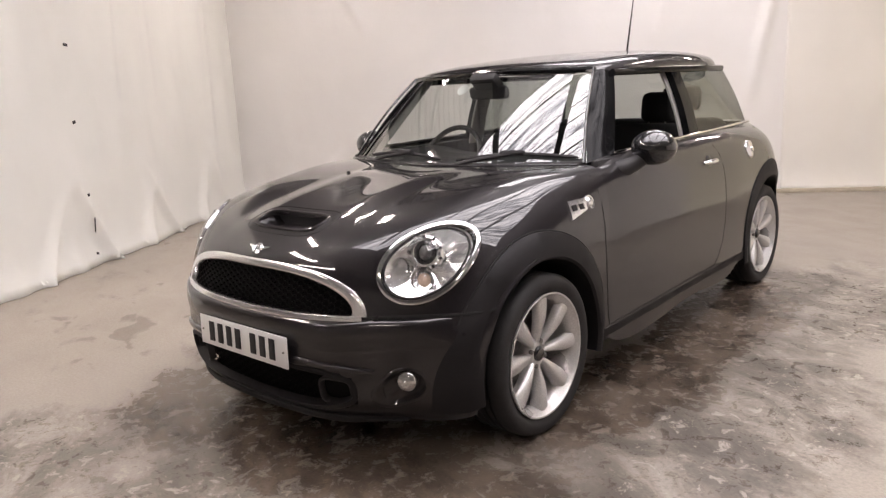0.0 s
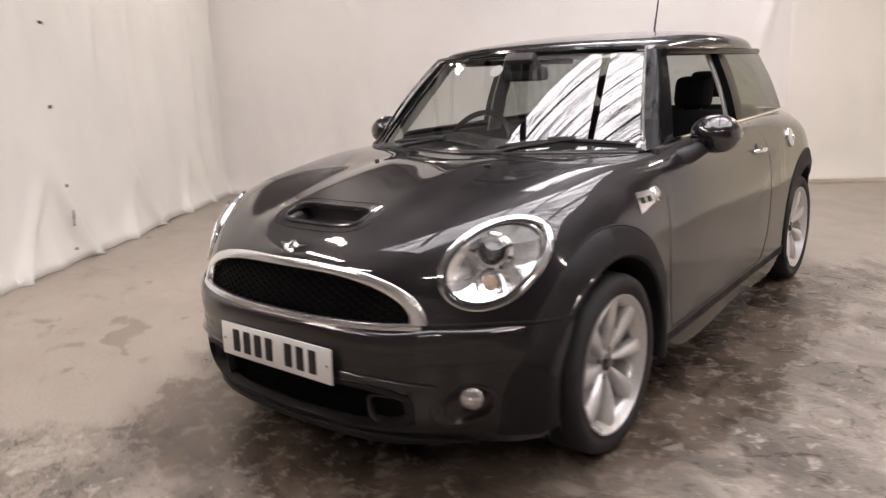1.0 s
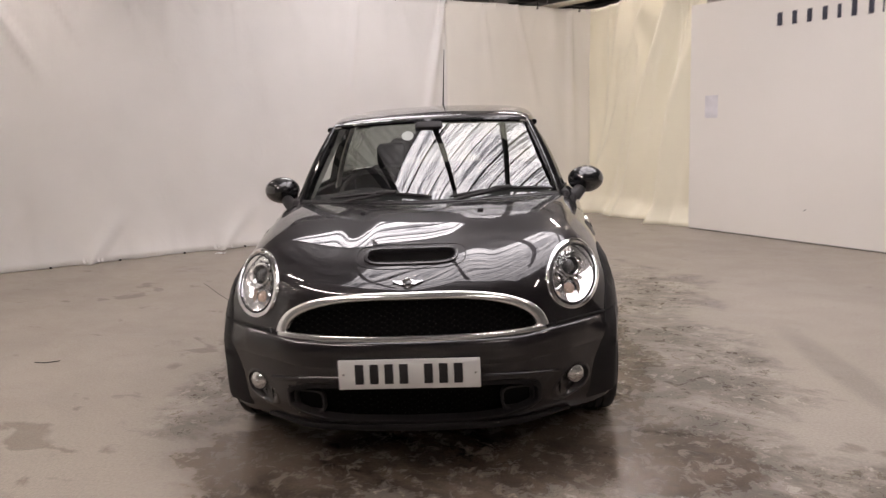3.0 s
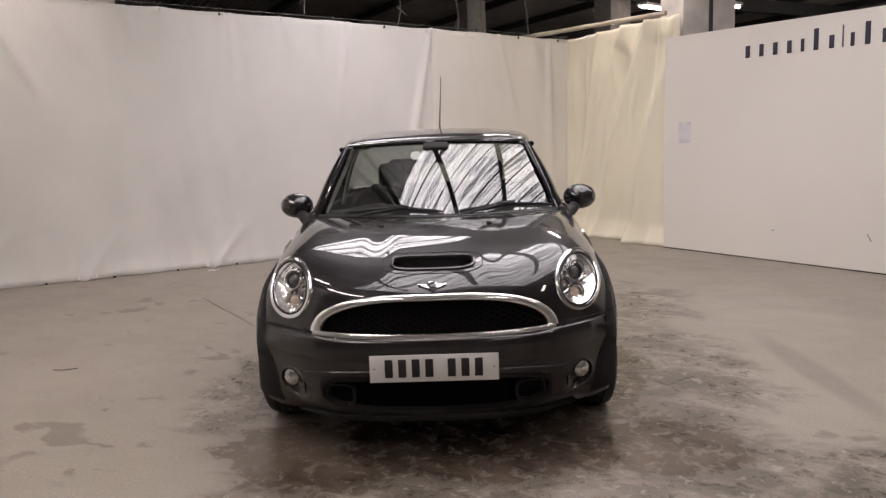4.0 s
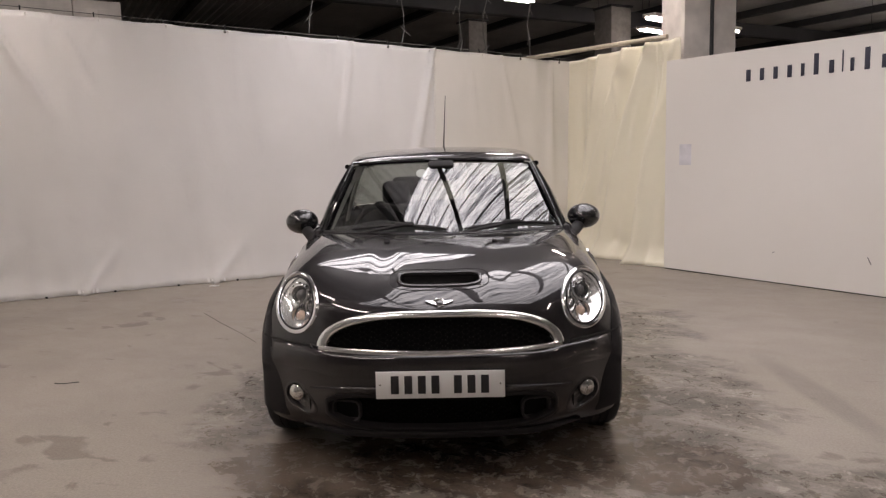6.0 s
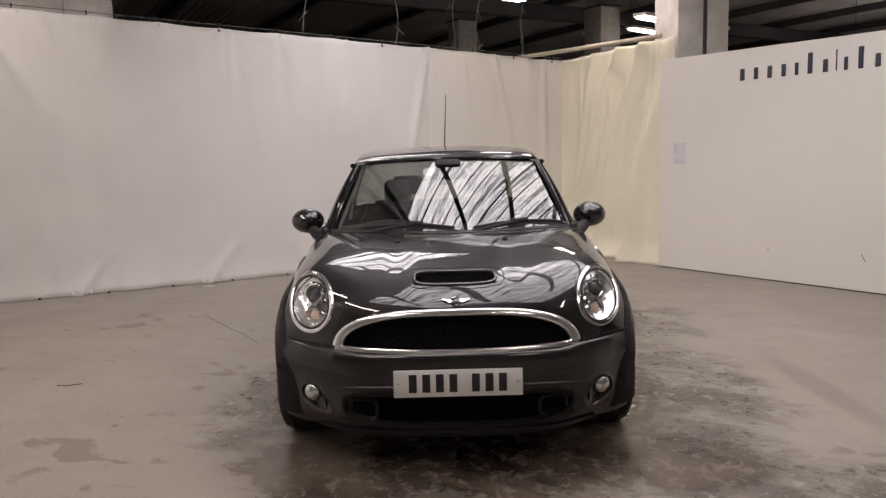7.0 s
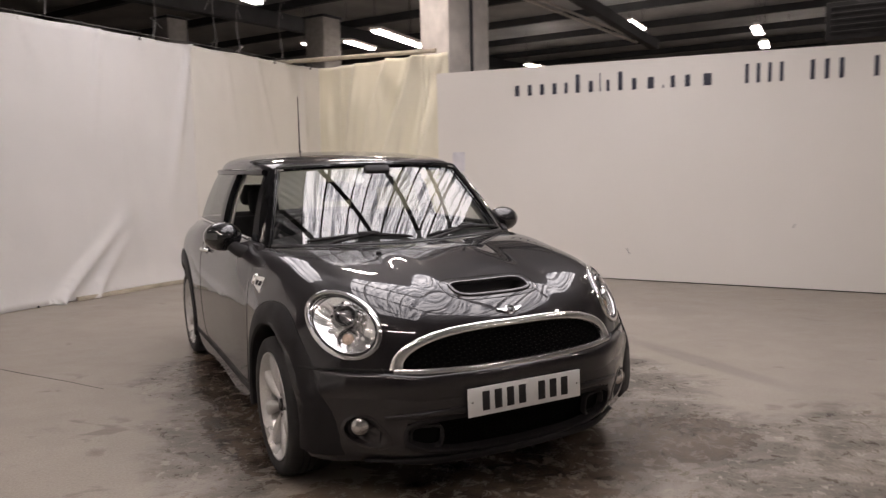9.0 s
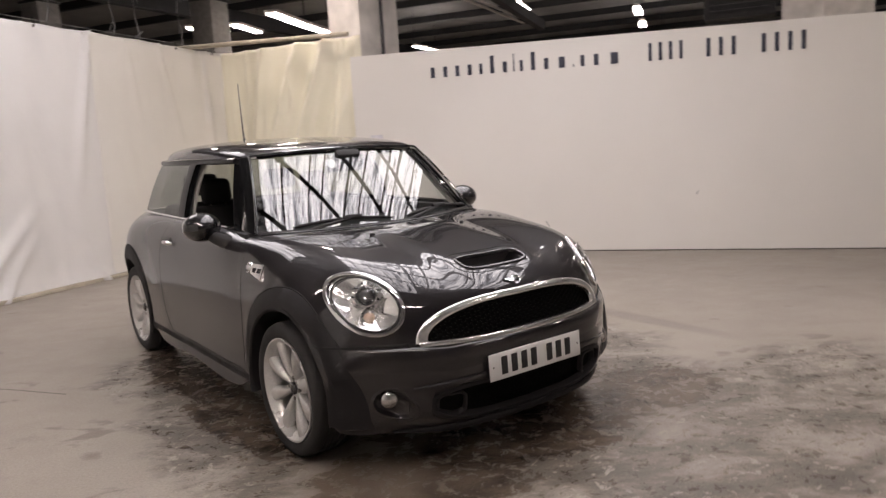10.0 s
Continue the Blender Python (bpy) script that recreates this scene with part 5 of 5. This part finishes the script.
for sgn in (1, -1):
    loop = []
    for i in range(40):
        a = 2 * math.pi * i / 40
        c, s = math.cos(a), math.sin(a)
        loop.append(from_front(sgn * (0.395 + 0.058 * math.copysign(abs(c) ** 0.5, c)), 0.283 + 0.046 * math.copysign(abs(s) ** 0.5, s)))
    v, f = ribbon([(p + Vector((0, 0.02, 0)), n) for p, n in loop + loop[:2]], 0.010, 0.005, 0.02)
    shape("duct_rim", v, f, BLACK, car)
    grid = [[from_front(sgn * 0.395 + 0.055 * u, 0.283 + 0.043 * w)[0] + Vector((0, 0.045, 0)) for w in np.linspace(-1, 1, 6)] for u in np.linspace(-1, 1, 6)]
    v, f = sheet(grid)
    shape("duct", v, f, DEEP, car)
    ledge = [from_front(sgn * x, 0.384 - 0.016 * ((x - 0.27) / 0.3) ** 2) for x in np.linspace(0.262, 0.545, 20)]
    v, f = ribbon(ledge, [0.030 - 0.014 * (i / 19) for i in range(20)], 0.010, 0.006)
    shape("bumper_ledge", v, f, PAINT, car)
lip = [(from_front(x, 0.205)[0] + Vector((0, 0.004, -0.018)), Vector((0, -0.8, -0.2)).normalized()) for x in np.linspace(-0.60, 0.60, 50)]
v, f = ribbon(lip, [0.03 * min(1, 0.1 + (1 - abs(i - 24.5) / 24.5) * 3) for i in range(50)], 0.010, 0.02)
shape("front_lip", v, f, TRIM, car, "dark lower bumper lip")

# --- fog lamps in their pockets
for sgn in (1, -1):
    grid = []
    for i in range(65):
        a = 2 * math.pi * i / 64
        row = []
        for r, d in ((1.26, 0.002), (1.18, -0.002), (1.04, -0.003), (0.93, 0.006), (0.78, 0.022), (0.4, 0.034), (0.02, 0.036)):
            k = fog_edge(a) * r
            d *= 1 - 0.6 * (fog_edge(a) - 0.050) / 0.046 if d > 0.003 else 1
            p, n = from_front(sgn * (FOG[0] + k * math.cos(a)), FOG[1] + k * math.sin(a))
            row.append(p + Vector((-sgn * 0.25, 0.97, 0)) * d)
        grid.append(row)
    v, f = sheet(grid)
    shape("fog_pocket", v, f if sgn > 0 else [q[::-1] for q in f], PAINT, car)
    p, n = from_front(sgn * 0.622, 0.334)
    axis = Vector((sgn * 0.35, -0.93, 0)).normalized()
    m = Matrix.Translation(p + axis * 0.002) @ axis.to_track_quat("Z", "Y").to_matrix().to_4x4()
    fog = shape("fog_lamp", *lathe([(0.0, 0.012), (0.014, 0.0105), (0.026, 0.006), (0.033, 0.0), (0.036, -0.004), (0.036, -0.03)], 36, m), PEARL, car, "round clear fog lamp")
    lens = shape("lens", *lathe([(0.035, 0.001), (0.029, 0.010), (0.017, 0.016), (0.0, 0.0185)], 36, m), LENS, fog)
    lens.visible_shadow = False
    shape("bulb", *lathe([(0.0, 0.0145), (0.007, 0.0140), (0.009, 0.010)], 16, m), PEARL, fog)

# --- headlamps
for sgn in (1, -1):
    def lamp_at(r, a):
        return from_front(sgn * (LAMP[0] + 0.108 * r * math.cos(a)), LAMP[1] + 0.115 * r * math.sin(a))

    angles = [2 * math.pi * i / 64 for i in range(65)]
    centre, n0 = lamp_at(0, 0)
    axis = Vector((sgn * 0.42, -0.86, 0.28)).normalized()
    ring = [lamp_at(0.965, a) for a in angles]
    v, f = ribbon(ring + ring[1:2], 0.021, 0.009, 0.014)
    head = shape("headlight", v, f, CHROME, car, "oval headlight with chrome ring and clear lens")
    v, f = tube([p + n * 0.004 for p, n in (lamp_at(0.855, a) for a in angles[:-1])], 0.004, 8, True)
    shape("gasket", v, f, BLACK, head)
    grid = [[(lambda pn: pn[0] + pn[1] * (0.004 + 0.012 * (1 - r * r)))(lamp_at(0.85 * r, a)) for r in np.linspace(0.02, 1, 8)] for a in angles]
    v, f = sheet(grid)
    glass = shape("lens", v, f, LENS, head, sharp=0)
    glass.visible_shadow = False
    grid = [[lamp_at(0.90 * r, a)[0] - axis * (0.056 * (1 - r**2.2) + 0.004 + 0.0014 * r * (1 - r * r) * math.cos(14 * a)) for r in np.linspace(0.02, 1, 9)] for a in np.linspace(0, 2 * math.pi, 157)]
    v, f = sheet(grid)
    shape("reflector", v, f, REFLECTOR, head, "mirror-bright lamp bowl", sharp=0)
    turn = axis.to_track_quat("Z", "Y").to_matrix().to_4x4()
    up_v = Vector((0, 0, 1)) - axis * axis.z
    up_v.normalize()
    right_v = up_v.cross(axis)
    seat_c = centre - axis * 0.034
    pm = Matrix.Translation(seat_c + up_v * 0.042 + right_v * (0.006 * sgn)) @ turn
    shape("projector_housing", *lathe([(0.050, -0.02), (0.050, 0.008), (0.047, 0.014), (0.040, 0.015), (0.032, 0.006), (0.030, -0.01)], 40, pm), CHROME, head)
    shape("projector_lens", *lathe([(0.0, 0.018), (0.011, 0.0165), (0.021, 0.011), (0.028, 0.002), (0.030, -0.008)], 36, pm), PROJECTOR, head, "dark glass projector lens")
    shape("lamp_shroud", *lathe([(0.056, -0.03), (0.056, -0.002), (0.050, 0.004)], 40, pm), REFLECTOR, head)
    for k in range(7):
        a = radians(-60 + 40 * k)
        q = pm @ Vector((0.053 * math.cos(a), 0.053 * math.sin(a), 0.006))
        v, f = lathe([(0.0, 0.004), (0.004, 0.003), (0.0055, 0.0)], 10, Matrix.Translation(q) @ turn)
        shape("rivet", v, f, BLACK, head)
    im = Matrix.Translation(seat_c - up_v * 0.048 - right_v * (0.002 * sgn)) @ turn
    shape("indicator_ring", *lathe([(0.040, -0.02), (0.041, 0.006), (0.038, 0.012), (0.034, 0.009), (0.032, -0.01)], 36, im), CHROME, head)
    shape("indicator", *lathe([(0.0, 0.010), (0.010, 0.008), (0.018, 0.002), (0.024, -0.010)], 30, im), AMBER, head, "amber indicator bulb")
    ic = shape("indicator_cover", *lathe([(0.0, 0.028), (0.014, 0.025), (0.026, 0.017), (0.034, 0.008)], 30, im), LENS, head)
    ic.visible_shadow = False
    wm = Matrix.Translation(seat_c - right_v * (0.074 * sgn) - up_v * 0.01) @ turn
    shape("side_reflector", *lathe([(0.030, 0.012), (0.034, 0.016), (0.036, 0.010), (0.036, -0.02)], 30, wm), CHROME, head)

# --- bonnet: scoop, emblem, jets
loop = []
for i in range(56):
    a = 2 * math.pi * i / 56
    c, s = math.cos(a), math.sin(a)
    loop.append((0.176 * math.copysign(abs(c) ** 0.42, c), -0.4385 + 0.0575 * math.copysign(abs(s) ** 0.55, s)))
rim = [from_above(x, y) for x, y in loop]
v, f = ribbon(rim + rim[:2], 0.016, 0.007, 0.012)
scoop = shape("bonnet_scoop", v, f, PAINT, car, "dark-mouthed bonnet air scoop")
grid = []
for t in np.linspace(0, 1, 12):
    row = []
    for x in np.linspace(-0.178, 0.178, 25):
        y = -0.496 + 0.135 * t
        p, _ = from_above(x, -0.496)
        wall_up = 0.045 * max(0, abs(x) / 0.178 - 0.78) / 0.22
        drop = 0.048 * min(1, t * 1.6) ** 1.2
        z = p.z + 0.002 + min(0.05, 0.30 * (y + 0.496)) - drop + wall_up * min(1, t * 1.5)
        row.append(Vector((x, y, z)))
    grid.append(row)
v, f = sheet(grid)
shape("scoop_floor", v, f, PAINT, scoop, sharp=0)
grid = [[Vector((x, -0.375, from_above(x, -0.385)[0].z + dz)) for dz in (-0.075, 0.0)] for x in np.linspace(-0.178, 0.178, 12)]
v, f = sheet(grid)
shape("scoop_mouth", v, f, BLACK, scoop)
outer = [from_above(0.214 * math.copysign(abs(math.cos(a)) ** 0.5, math.cos(a)), -0.432 + 0.092 * math.copysign(abs(math.sin(a)) ** 0.6, math.sin(a))) for a in np.linspace(0, 2 * math.pi, 60)]
seam(outer, w=0.0035)

p, n = from_front(0.0, 0.722)
em = Matrix.Translation(p + n * 0.004) @ n.to_track_quat("Z", "Y").to_matrix().to_4x4()
emblem = shape("emblem", *lathe([(0.0, 0.004), (0.014, 0.004), (0.018, 0.008), (0.022, 0.006), (0.023, -0.004)], 32, em), CHROME, car, "plain winged round emblem in chrome")
for sgn in (1, -1):
    pts = [(0.018, 0.009), (0.058, 0.013), (0.055, 0.007), (0.046, 0.004), (0.042, 0.0), (0.034, -0.003), (0.028, -0.008), (0.018, -0.008)]
    top = [em @ Vector((sgn * x, y, 0.003)) for x, y in pts]
    bot = [em @ Vector((sgn * x, y, -0.006)) for x, y in pts]
    k = len(pts)
    fcs = [tuple(range(k)) if sgn < 0 else tuple(range(k))[::-1]] + [(i, (i + 1) % k, k + (i + 1) % k, k + i) for i in range(k)]
    shape("emblem_wing", top + bot, fcs, CHROME, emblem, "", False)
shape("emblem_disc", *lathe([(0.0, 0.006), (0.012, 0.0055), (0.016, 0.003)], 24, em), GLOSS_BLACK, emblem)
for sgn in (1, -1):
    p, n = from_above(sgn * 0.27, 0.10)
    part("washer_jet", box_bm(0.026, 0.016, 0.009, Matrix.Translation(p + n * 0.004) @ n.to_track_quat("Z", "Y").to_matrix().to_4x4(), 0.003), BLACK, car)

# --- number plate, its characters as plain bars
plate = part("number_plate", box_bm(0.52, 0.006, 0.111, pose(0, -0.708, 0.413, -2), 0.002), PLATE, car, "white front number plate with dark bars")
x = -0.205
for i in range(7):
    if i == 4:
        x += 0.036
    part("bar", box_bm(0.032, 0.003, 0.074, pose(x + 0.022, -0.7122, 0.414, -2), 0.001), BLACK, plate)
    x += 0.0545
for sx in (-0.242, 0.242):
    part("screw", cyl_bm(0.004, 0.003, 0.004, pose(sx, -0.7125, 0.414, 88), 10), STEEL, plate)
part("bar", box_bm(0.036, 0.002, 0.005, pose(-0.005, -0.7105, 0.3655, -2), 0.0005), BLACK, plate)

# --- door mirrors
for sgn in (1, -1):
    bm = ball_bm(pose(sgn * 0.842, 0.812, 0.962, 0, 0, -sgn * 8) @ Matrix.Diagonal((0.096, 0.092, 0.074, 1)), 32)
    for vert in bm.verts:
        if vert.co.y > 0.845:
            vert.co.y = 0.845 + (vert.co.y - 0.845) * 0.15
    mirror = part("door_mirror", bm, GLOSS_BLACK, car, "rounded dark door mirror")
    mg = bmesh.new()
    bmesh.ops.create_circle(mg, cap_ends=True, segments=32, radius=1, matrix=pose(sgn * 0.845, 0.858, 0.962, 90) @ Matrix.Diagonal((0.078, 0.054, 1, 1)))
    part("mirror_glass", mg, CHROME, mirror)
    arm = [Vector((sgn * x, y, z)) for x, y, z in ((0.732, 0.665, 0.872), (0.762, 0.695, 0.884), (0.792, 0.735, 0.902), (0.820, 0.785, 0.93))]
    v, f = tube(arm, 0.034, 14, False, [1.35, 1.1, 0.95, 0.85])
    shape("mirror_arm", v, f, BLACK, mirror)

# --- wipers
def ws_point(x, t, lift=0.0):
    sx = abs(x)
    row = glass_row(t)
    y, z = np.interp(sx, row[:, 0], row[:, 1]), np.interp(sx, row[:, 0], row[:, 2])
    return Vector((x, y, z)) + Vector((0, -0.68, 0.73)) * lift


for pivot, tip, b0, b1 in ((-0.46, -0.20, -0.50, 0.03), (0.10, 0.38, 0.12, 0.64)):
    arm = [ws_point(pivot, -0.03, 0.012), ws_point(pivot + (tip - pivot) * 0.35, 0.0, 0.030), ws_point(tip, 0.07, 0.026)]
    v, f = tube(arm, 0.009, 8, False, [1.4, 1.0, 0.8])
    wiper = shape("wiper", v, f, BLACK, car, "black windscreen wiper")
    pts = [ws_point(x, 0.035 + 0.05 * math.sin(math.pi * (x - b0) / (b1 - b0)) + 0.01 * (x - b0), 0.012) for x in np.linspace(b0, b1, 16)]
    v, f = tube(pts, 0.008, 8, False, [0.6] + [1.0] * 14 + [0.6])
    shape("blade", v, f, BLACK, wiper)
    v, f = tube([ws_point(tip - 0.05, 0.078, 0.026), ws_point(tip + 0.05, 0.080, 0.026)], 0.012, 8)
    shape("clip", v, f, BLACK, wiper)
grid = [[Vector((sx * q[0], q[1] + dy, q[2] + dz)) for dy, dz in ((-0.05, -0.012), (-0.02, -0.006), (0.0, -0.004))] for sx, q in [(-1, p) for p in base_c[::-1]] + [(1, p) for p in base_c[1:]]]
v, f = sheet(grid)
shape("cowl", v, f, BLACK, car)
edge = [from_above(x, np.interp(abs(x), [0, .2, .42, .58, .665], [.328, .348, .398, .452, .50])) for x in np.linspace(-0.66, 0.66, 40)]
v, f = ribbon(edge, 0.016, 0.006, 0.006)
shape("bonnet_edge", v, f, PAINT, car)

# --- side details
for sgn in (1, -1):
    p, n = from_side(1.50, 0.822, sgn)
    cup = part("handle_recess", ball_bm(Matrix.Translation(p - n * 0.006) @ Matrix.Diagonal((0.011, 0.036, 0.040, 1)), 20), BLACK, car)
    pts = [from_side(y, 0.824, sgn) for y in (1.435, 1.46, 1.49, 1.52, 1.55, 1.575)]
    v, f = tube([q + m_ * h for (q, m_), h in zip(pts, (0.004, 0.022, 0.028, 0.028, 0.022, 0.004))], 0.012, 10, False, [0.6, 1, 1.1, 1.1, 1, 0.6])
    shape("door_handle", v, f, CHROME, car, "chrome door handle")
    grid = []
    for t in np.linspace(0, 1, 7):
        row = []
        for u in np.linspace(0, 1, 5):
            y, z = lerp(lerp((0.212, 0.748), (0.328, 0.772), t), lerp((0.232, 0.812), (0.335, 0.812), t), u)
            q, m_ = from_side(y, z, sgn)
            row.append(q + m_ * 0.009)
        grid.append(row)
    v, f = solid(grid, 0.014 * sgn)
    vent = shape("wing_badge", v, f, SATIN, car, "chrome wing badge with plain bars", False)
    for a, b in ((0.238, 0.264), (0.284, 0.308)):
        mark = [[(lambda qn: qn[0] + qn[1] * 0.0115)(from_side(y, z, sgn)) for z in (0.776, 0.785, 0.795)] for y in (a, (a + b) / 2, b)]
        v, f = solid(mark, 0.004 * sgn)
        shape("bar", v, f, TRIM, vent, "", False)
    q, m_ = from_side(0.362, 0.795, sgn)
    rm = Matrix.Translation(q) @ m_.to_track_quat("Z", "Y").to_matrix().to_4x4()
    rep = shape("side_repeater", *lathe([(0.0, 0.012), (0.010, 0.011), (0.018, 0.007), (0.022, 0.002)], 28, rm), REFLECTOR, car, "round clear side repeater")
    shape("repeater_ring", *lathe([(0.022, 0.006), (0.026, 0.007), (0.028, 0.002), (0.028, -0.004)], 28, rm), CHROME, rep)
p, n = from_side(2.06, 0.835, 1)
fm = Matrix.Translation(p) @ n.to_track_quat("Z", "Y").to_matrix().to_4x4()
shape("fuel_cap", *lathe([(0.0, 0.022), (0.012, 0.022), (0.016, 0.016), (0.040, 0.012), (0.050, 0.006), (0.052, -0.008)], 36, fm), CHROME, car, "round chrome fuel cap")

# --- aerial
v, f = tube([(0, 2.225, 1.388), (0.002, 2.24, 1.46), (0.02, 2.30, 1.812)], 0.0045, 8, False, [1.3, 1.2, 0.5])
aerial = shape("aerial", v, f, BLACK, car, "thin black roof aerial")
shape("aerial_foot", *lathe([(0.006, 0.03), (0.010, 0.022), (0.020, 0.006), (0.026, -0.008)], 20, pose(0, 2.225, 1.39)), BLACK, aerial)

# --- cabin
part("cabin_floor", box_bm(1.38, 2.2, 0.06, pose(0, 1.55, 0.30), 0.01), BLACK, car)
part("bulkhead", box_bm(1.30, 0.05, 0.60, pose(0, 0.50, 0.60), 0.01), BLACK, car)
for sgn in (1, -1):
    part("door_lining", box_bm(0.045, 1.9, 0.60, pose(sgn * 0.705, 1.5, 0.635), 0.02), BLACK, car)
part("tail_lining", box_bm(1.3, 0.05, 0.60, pose(0, 2.62, 0.62), 0.01), BLACK, car)
grid = []
for x in np.linspace(-0.66, 0.66, 25):
    hood_up = 0.035 * math.exp(-((x + 0.36) / 0.16) ** 2)
    grid.append([Vector((x, y, z + (hood_up if 0.6 < y < 0.85 else 0))) for y, z in ((0.42, 0.89), (0.55, 0.915), (0.68, 0.925), (0.80, 0.925), (0.86, 0.90), (0.88, 0.80), (0.86, 0.55))])
v, f = sheet(grid)
shape("dashboard", v, f, BLACK, car, "dark dashboard")
sm = pose(-0.365, 0.93, 0.875, 0, 0, 0) @ Matrix.Rotation(radians(62), 4, "X")
v, f = tube([sm @ Vector((0.182 * math.cos(a), 0.182 * math.sin(a), 0)) for a in np.linspace(0, 2 * math.pi, 41)[:-1]], 0.014, 10, True)
steering = shape("steering_wheel", v, f, BLACK, car, "dark steering wheel")
part("boss", ball_bm(sm @ Matrix.Diagonal((0.065, 0.055, 0.03, 1)), 20), BLACK, steering)
for a in (0, 180, 270):
    v, f = tube([sm @ Vector((0.05 * math.cos(radians(a)), 0.05 * math.sin(radians(a)), 0)), sm @ Vector((0.175 * math.cos(radians(a)), 0.175 * math.sin(radians(a)), 0))], 0.014, 8)
    shape("arm", v, f, BLACK, steering)
for sx in (-0.36, 0.36):
    seat = part("front_seat", box_bm(0.50, 0.52, 0.16, pose(sx, 1.43, 0.41, 8), 0.05, 3), CLOTH, car, "dark cloth front seat")
    part("backrest", box_bm(0.50, 0.14, 0.60, pose(sx, 1.79, 0.70, -16), 0.055, 3), CLOTH, seat)
    part("headrest", box_bm(0.20, 0.09, 0.17, pose(sx, 1.91, 1.08, -12), 0.042, 3), CLOTH, seat)
    for dx in (-0.05, 0.05):
        v, f = tube([(sx + dx, 1.875, 0.95), (sx + dx, 1.895, 1.03)], 0.006, 8)
        shape("headrest_post", v, f, STEEL, seat)
rear = part("rear_seat", box_bm(1.16, 0.45, 0.16, pose(0, 2.02, 0.48), 0.05, 3), CLOTH, car, "dark cloth rear bench")
part("backrest", box_bm(1.16, 0.13, 0.52, pose(0, 2.28, 0.74, -16), 0.05, 3), CLOTH, rear)
for sx in (-0.3, 0.3):
    part("headrest", box_bm(0.24, 0.09, 0.15, pose(sx, 2.36, 1.11, -12), 0.04, 3), CLOTH, rear)
im = part("inner_mirror", box_bm(0.23, 0.03, 0.062, pose(0.0, 0.80, 1.215, 10), 0.02, 3), BLACK, car, "dark inner mirror")
part("stem", cyl_bm(0.012, 0.012, 0.07, pose(0, 0.80, 1.265, 20), 12), BLACK, im)
part("sensor_cover", box_bm(0.15, 0.05, 0.10, pose(0.0, 0.785, 1.262, 48), 0.016), BLACK, car)
part("label_disc", cyl_bm(0.032, 0.032, 0.002, pose(-0.115, 0.745, 1.235, 48), 24), PLATE, car, "small round pale disc on the windscreen")
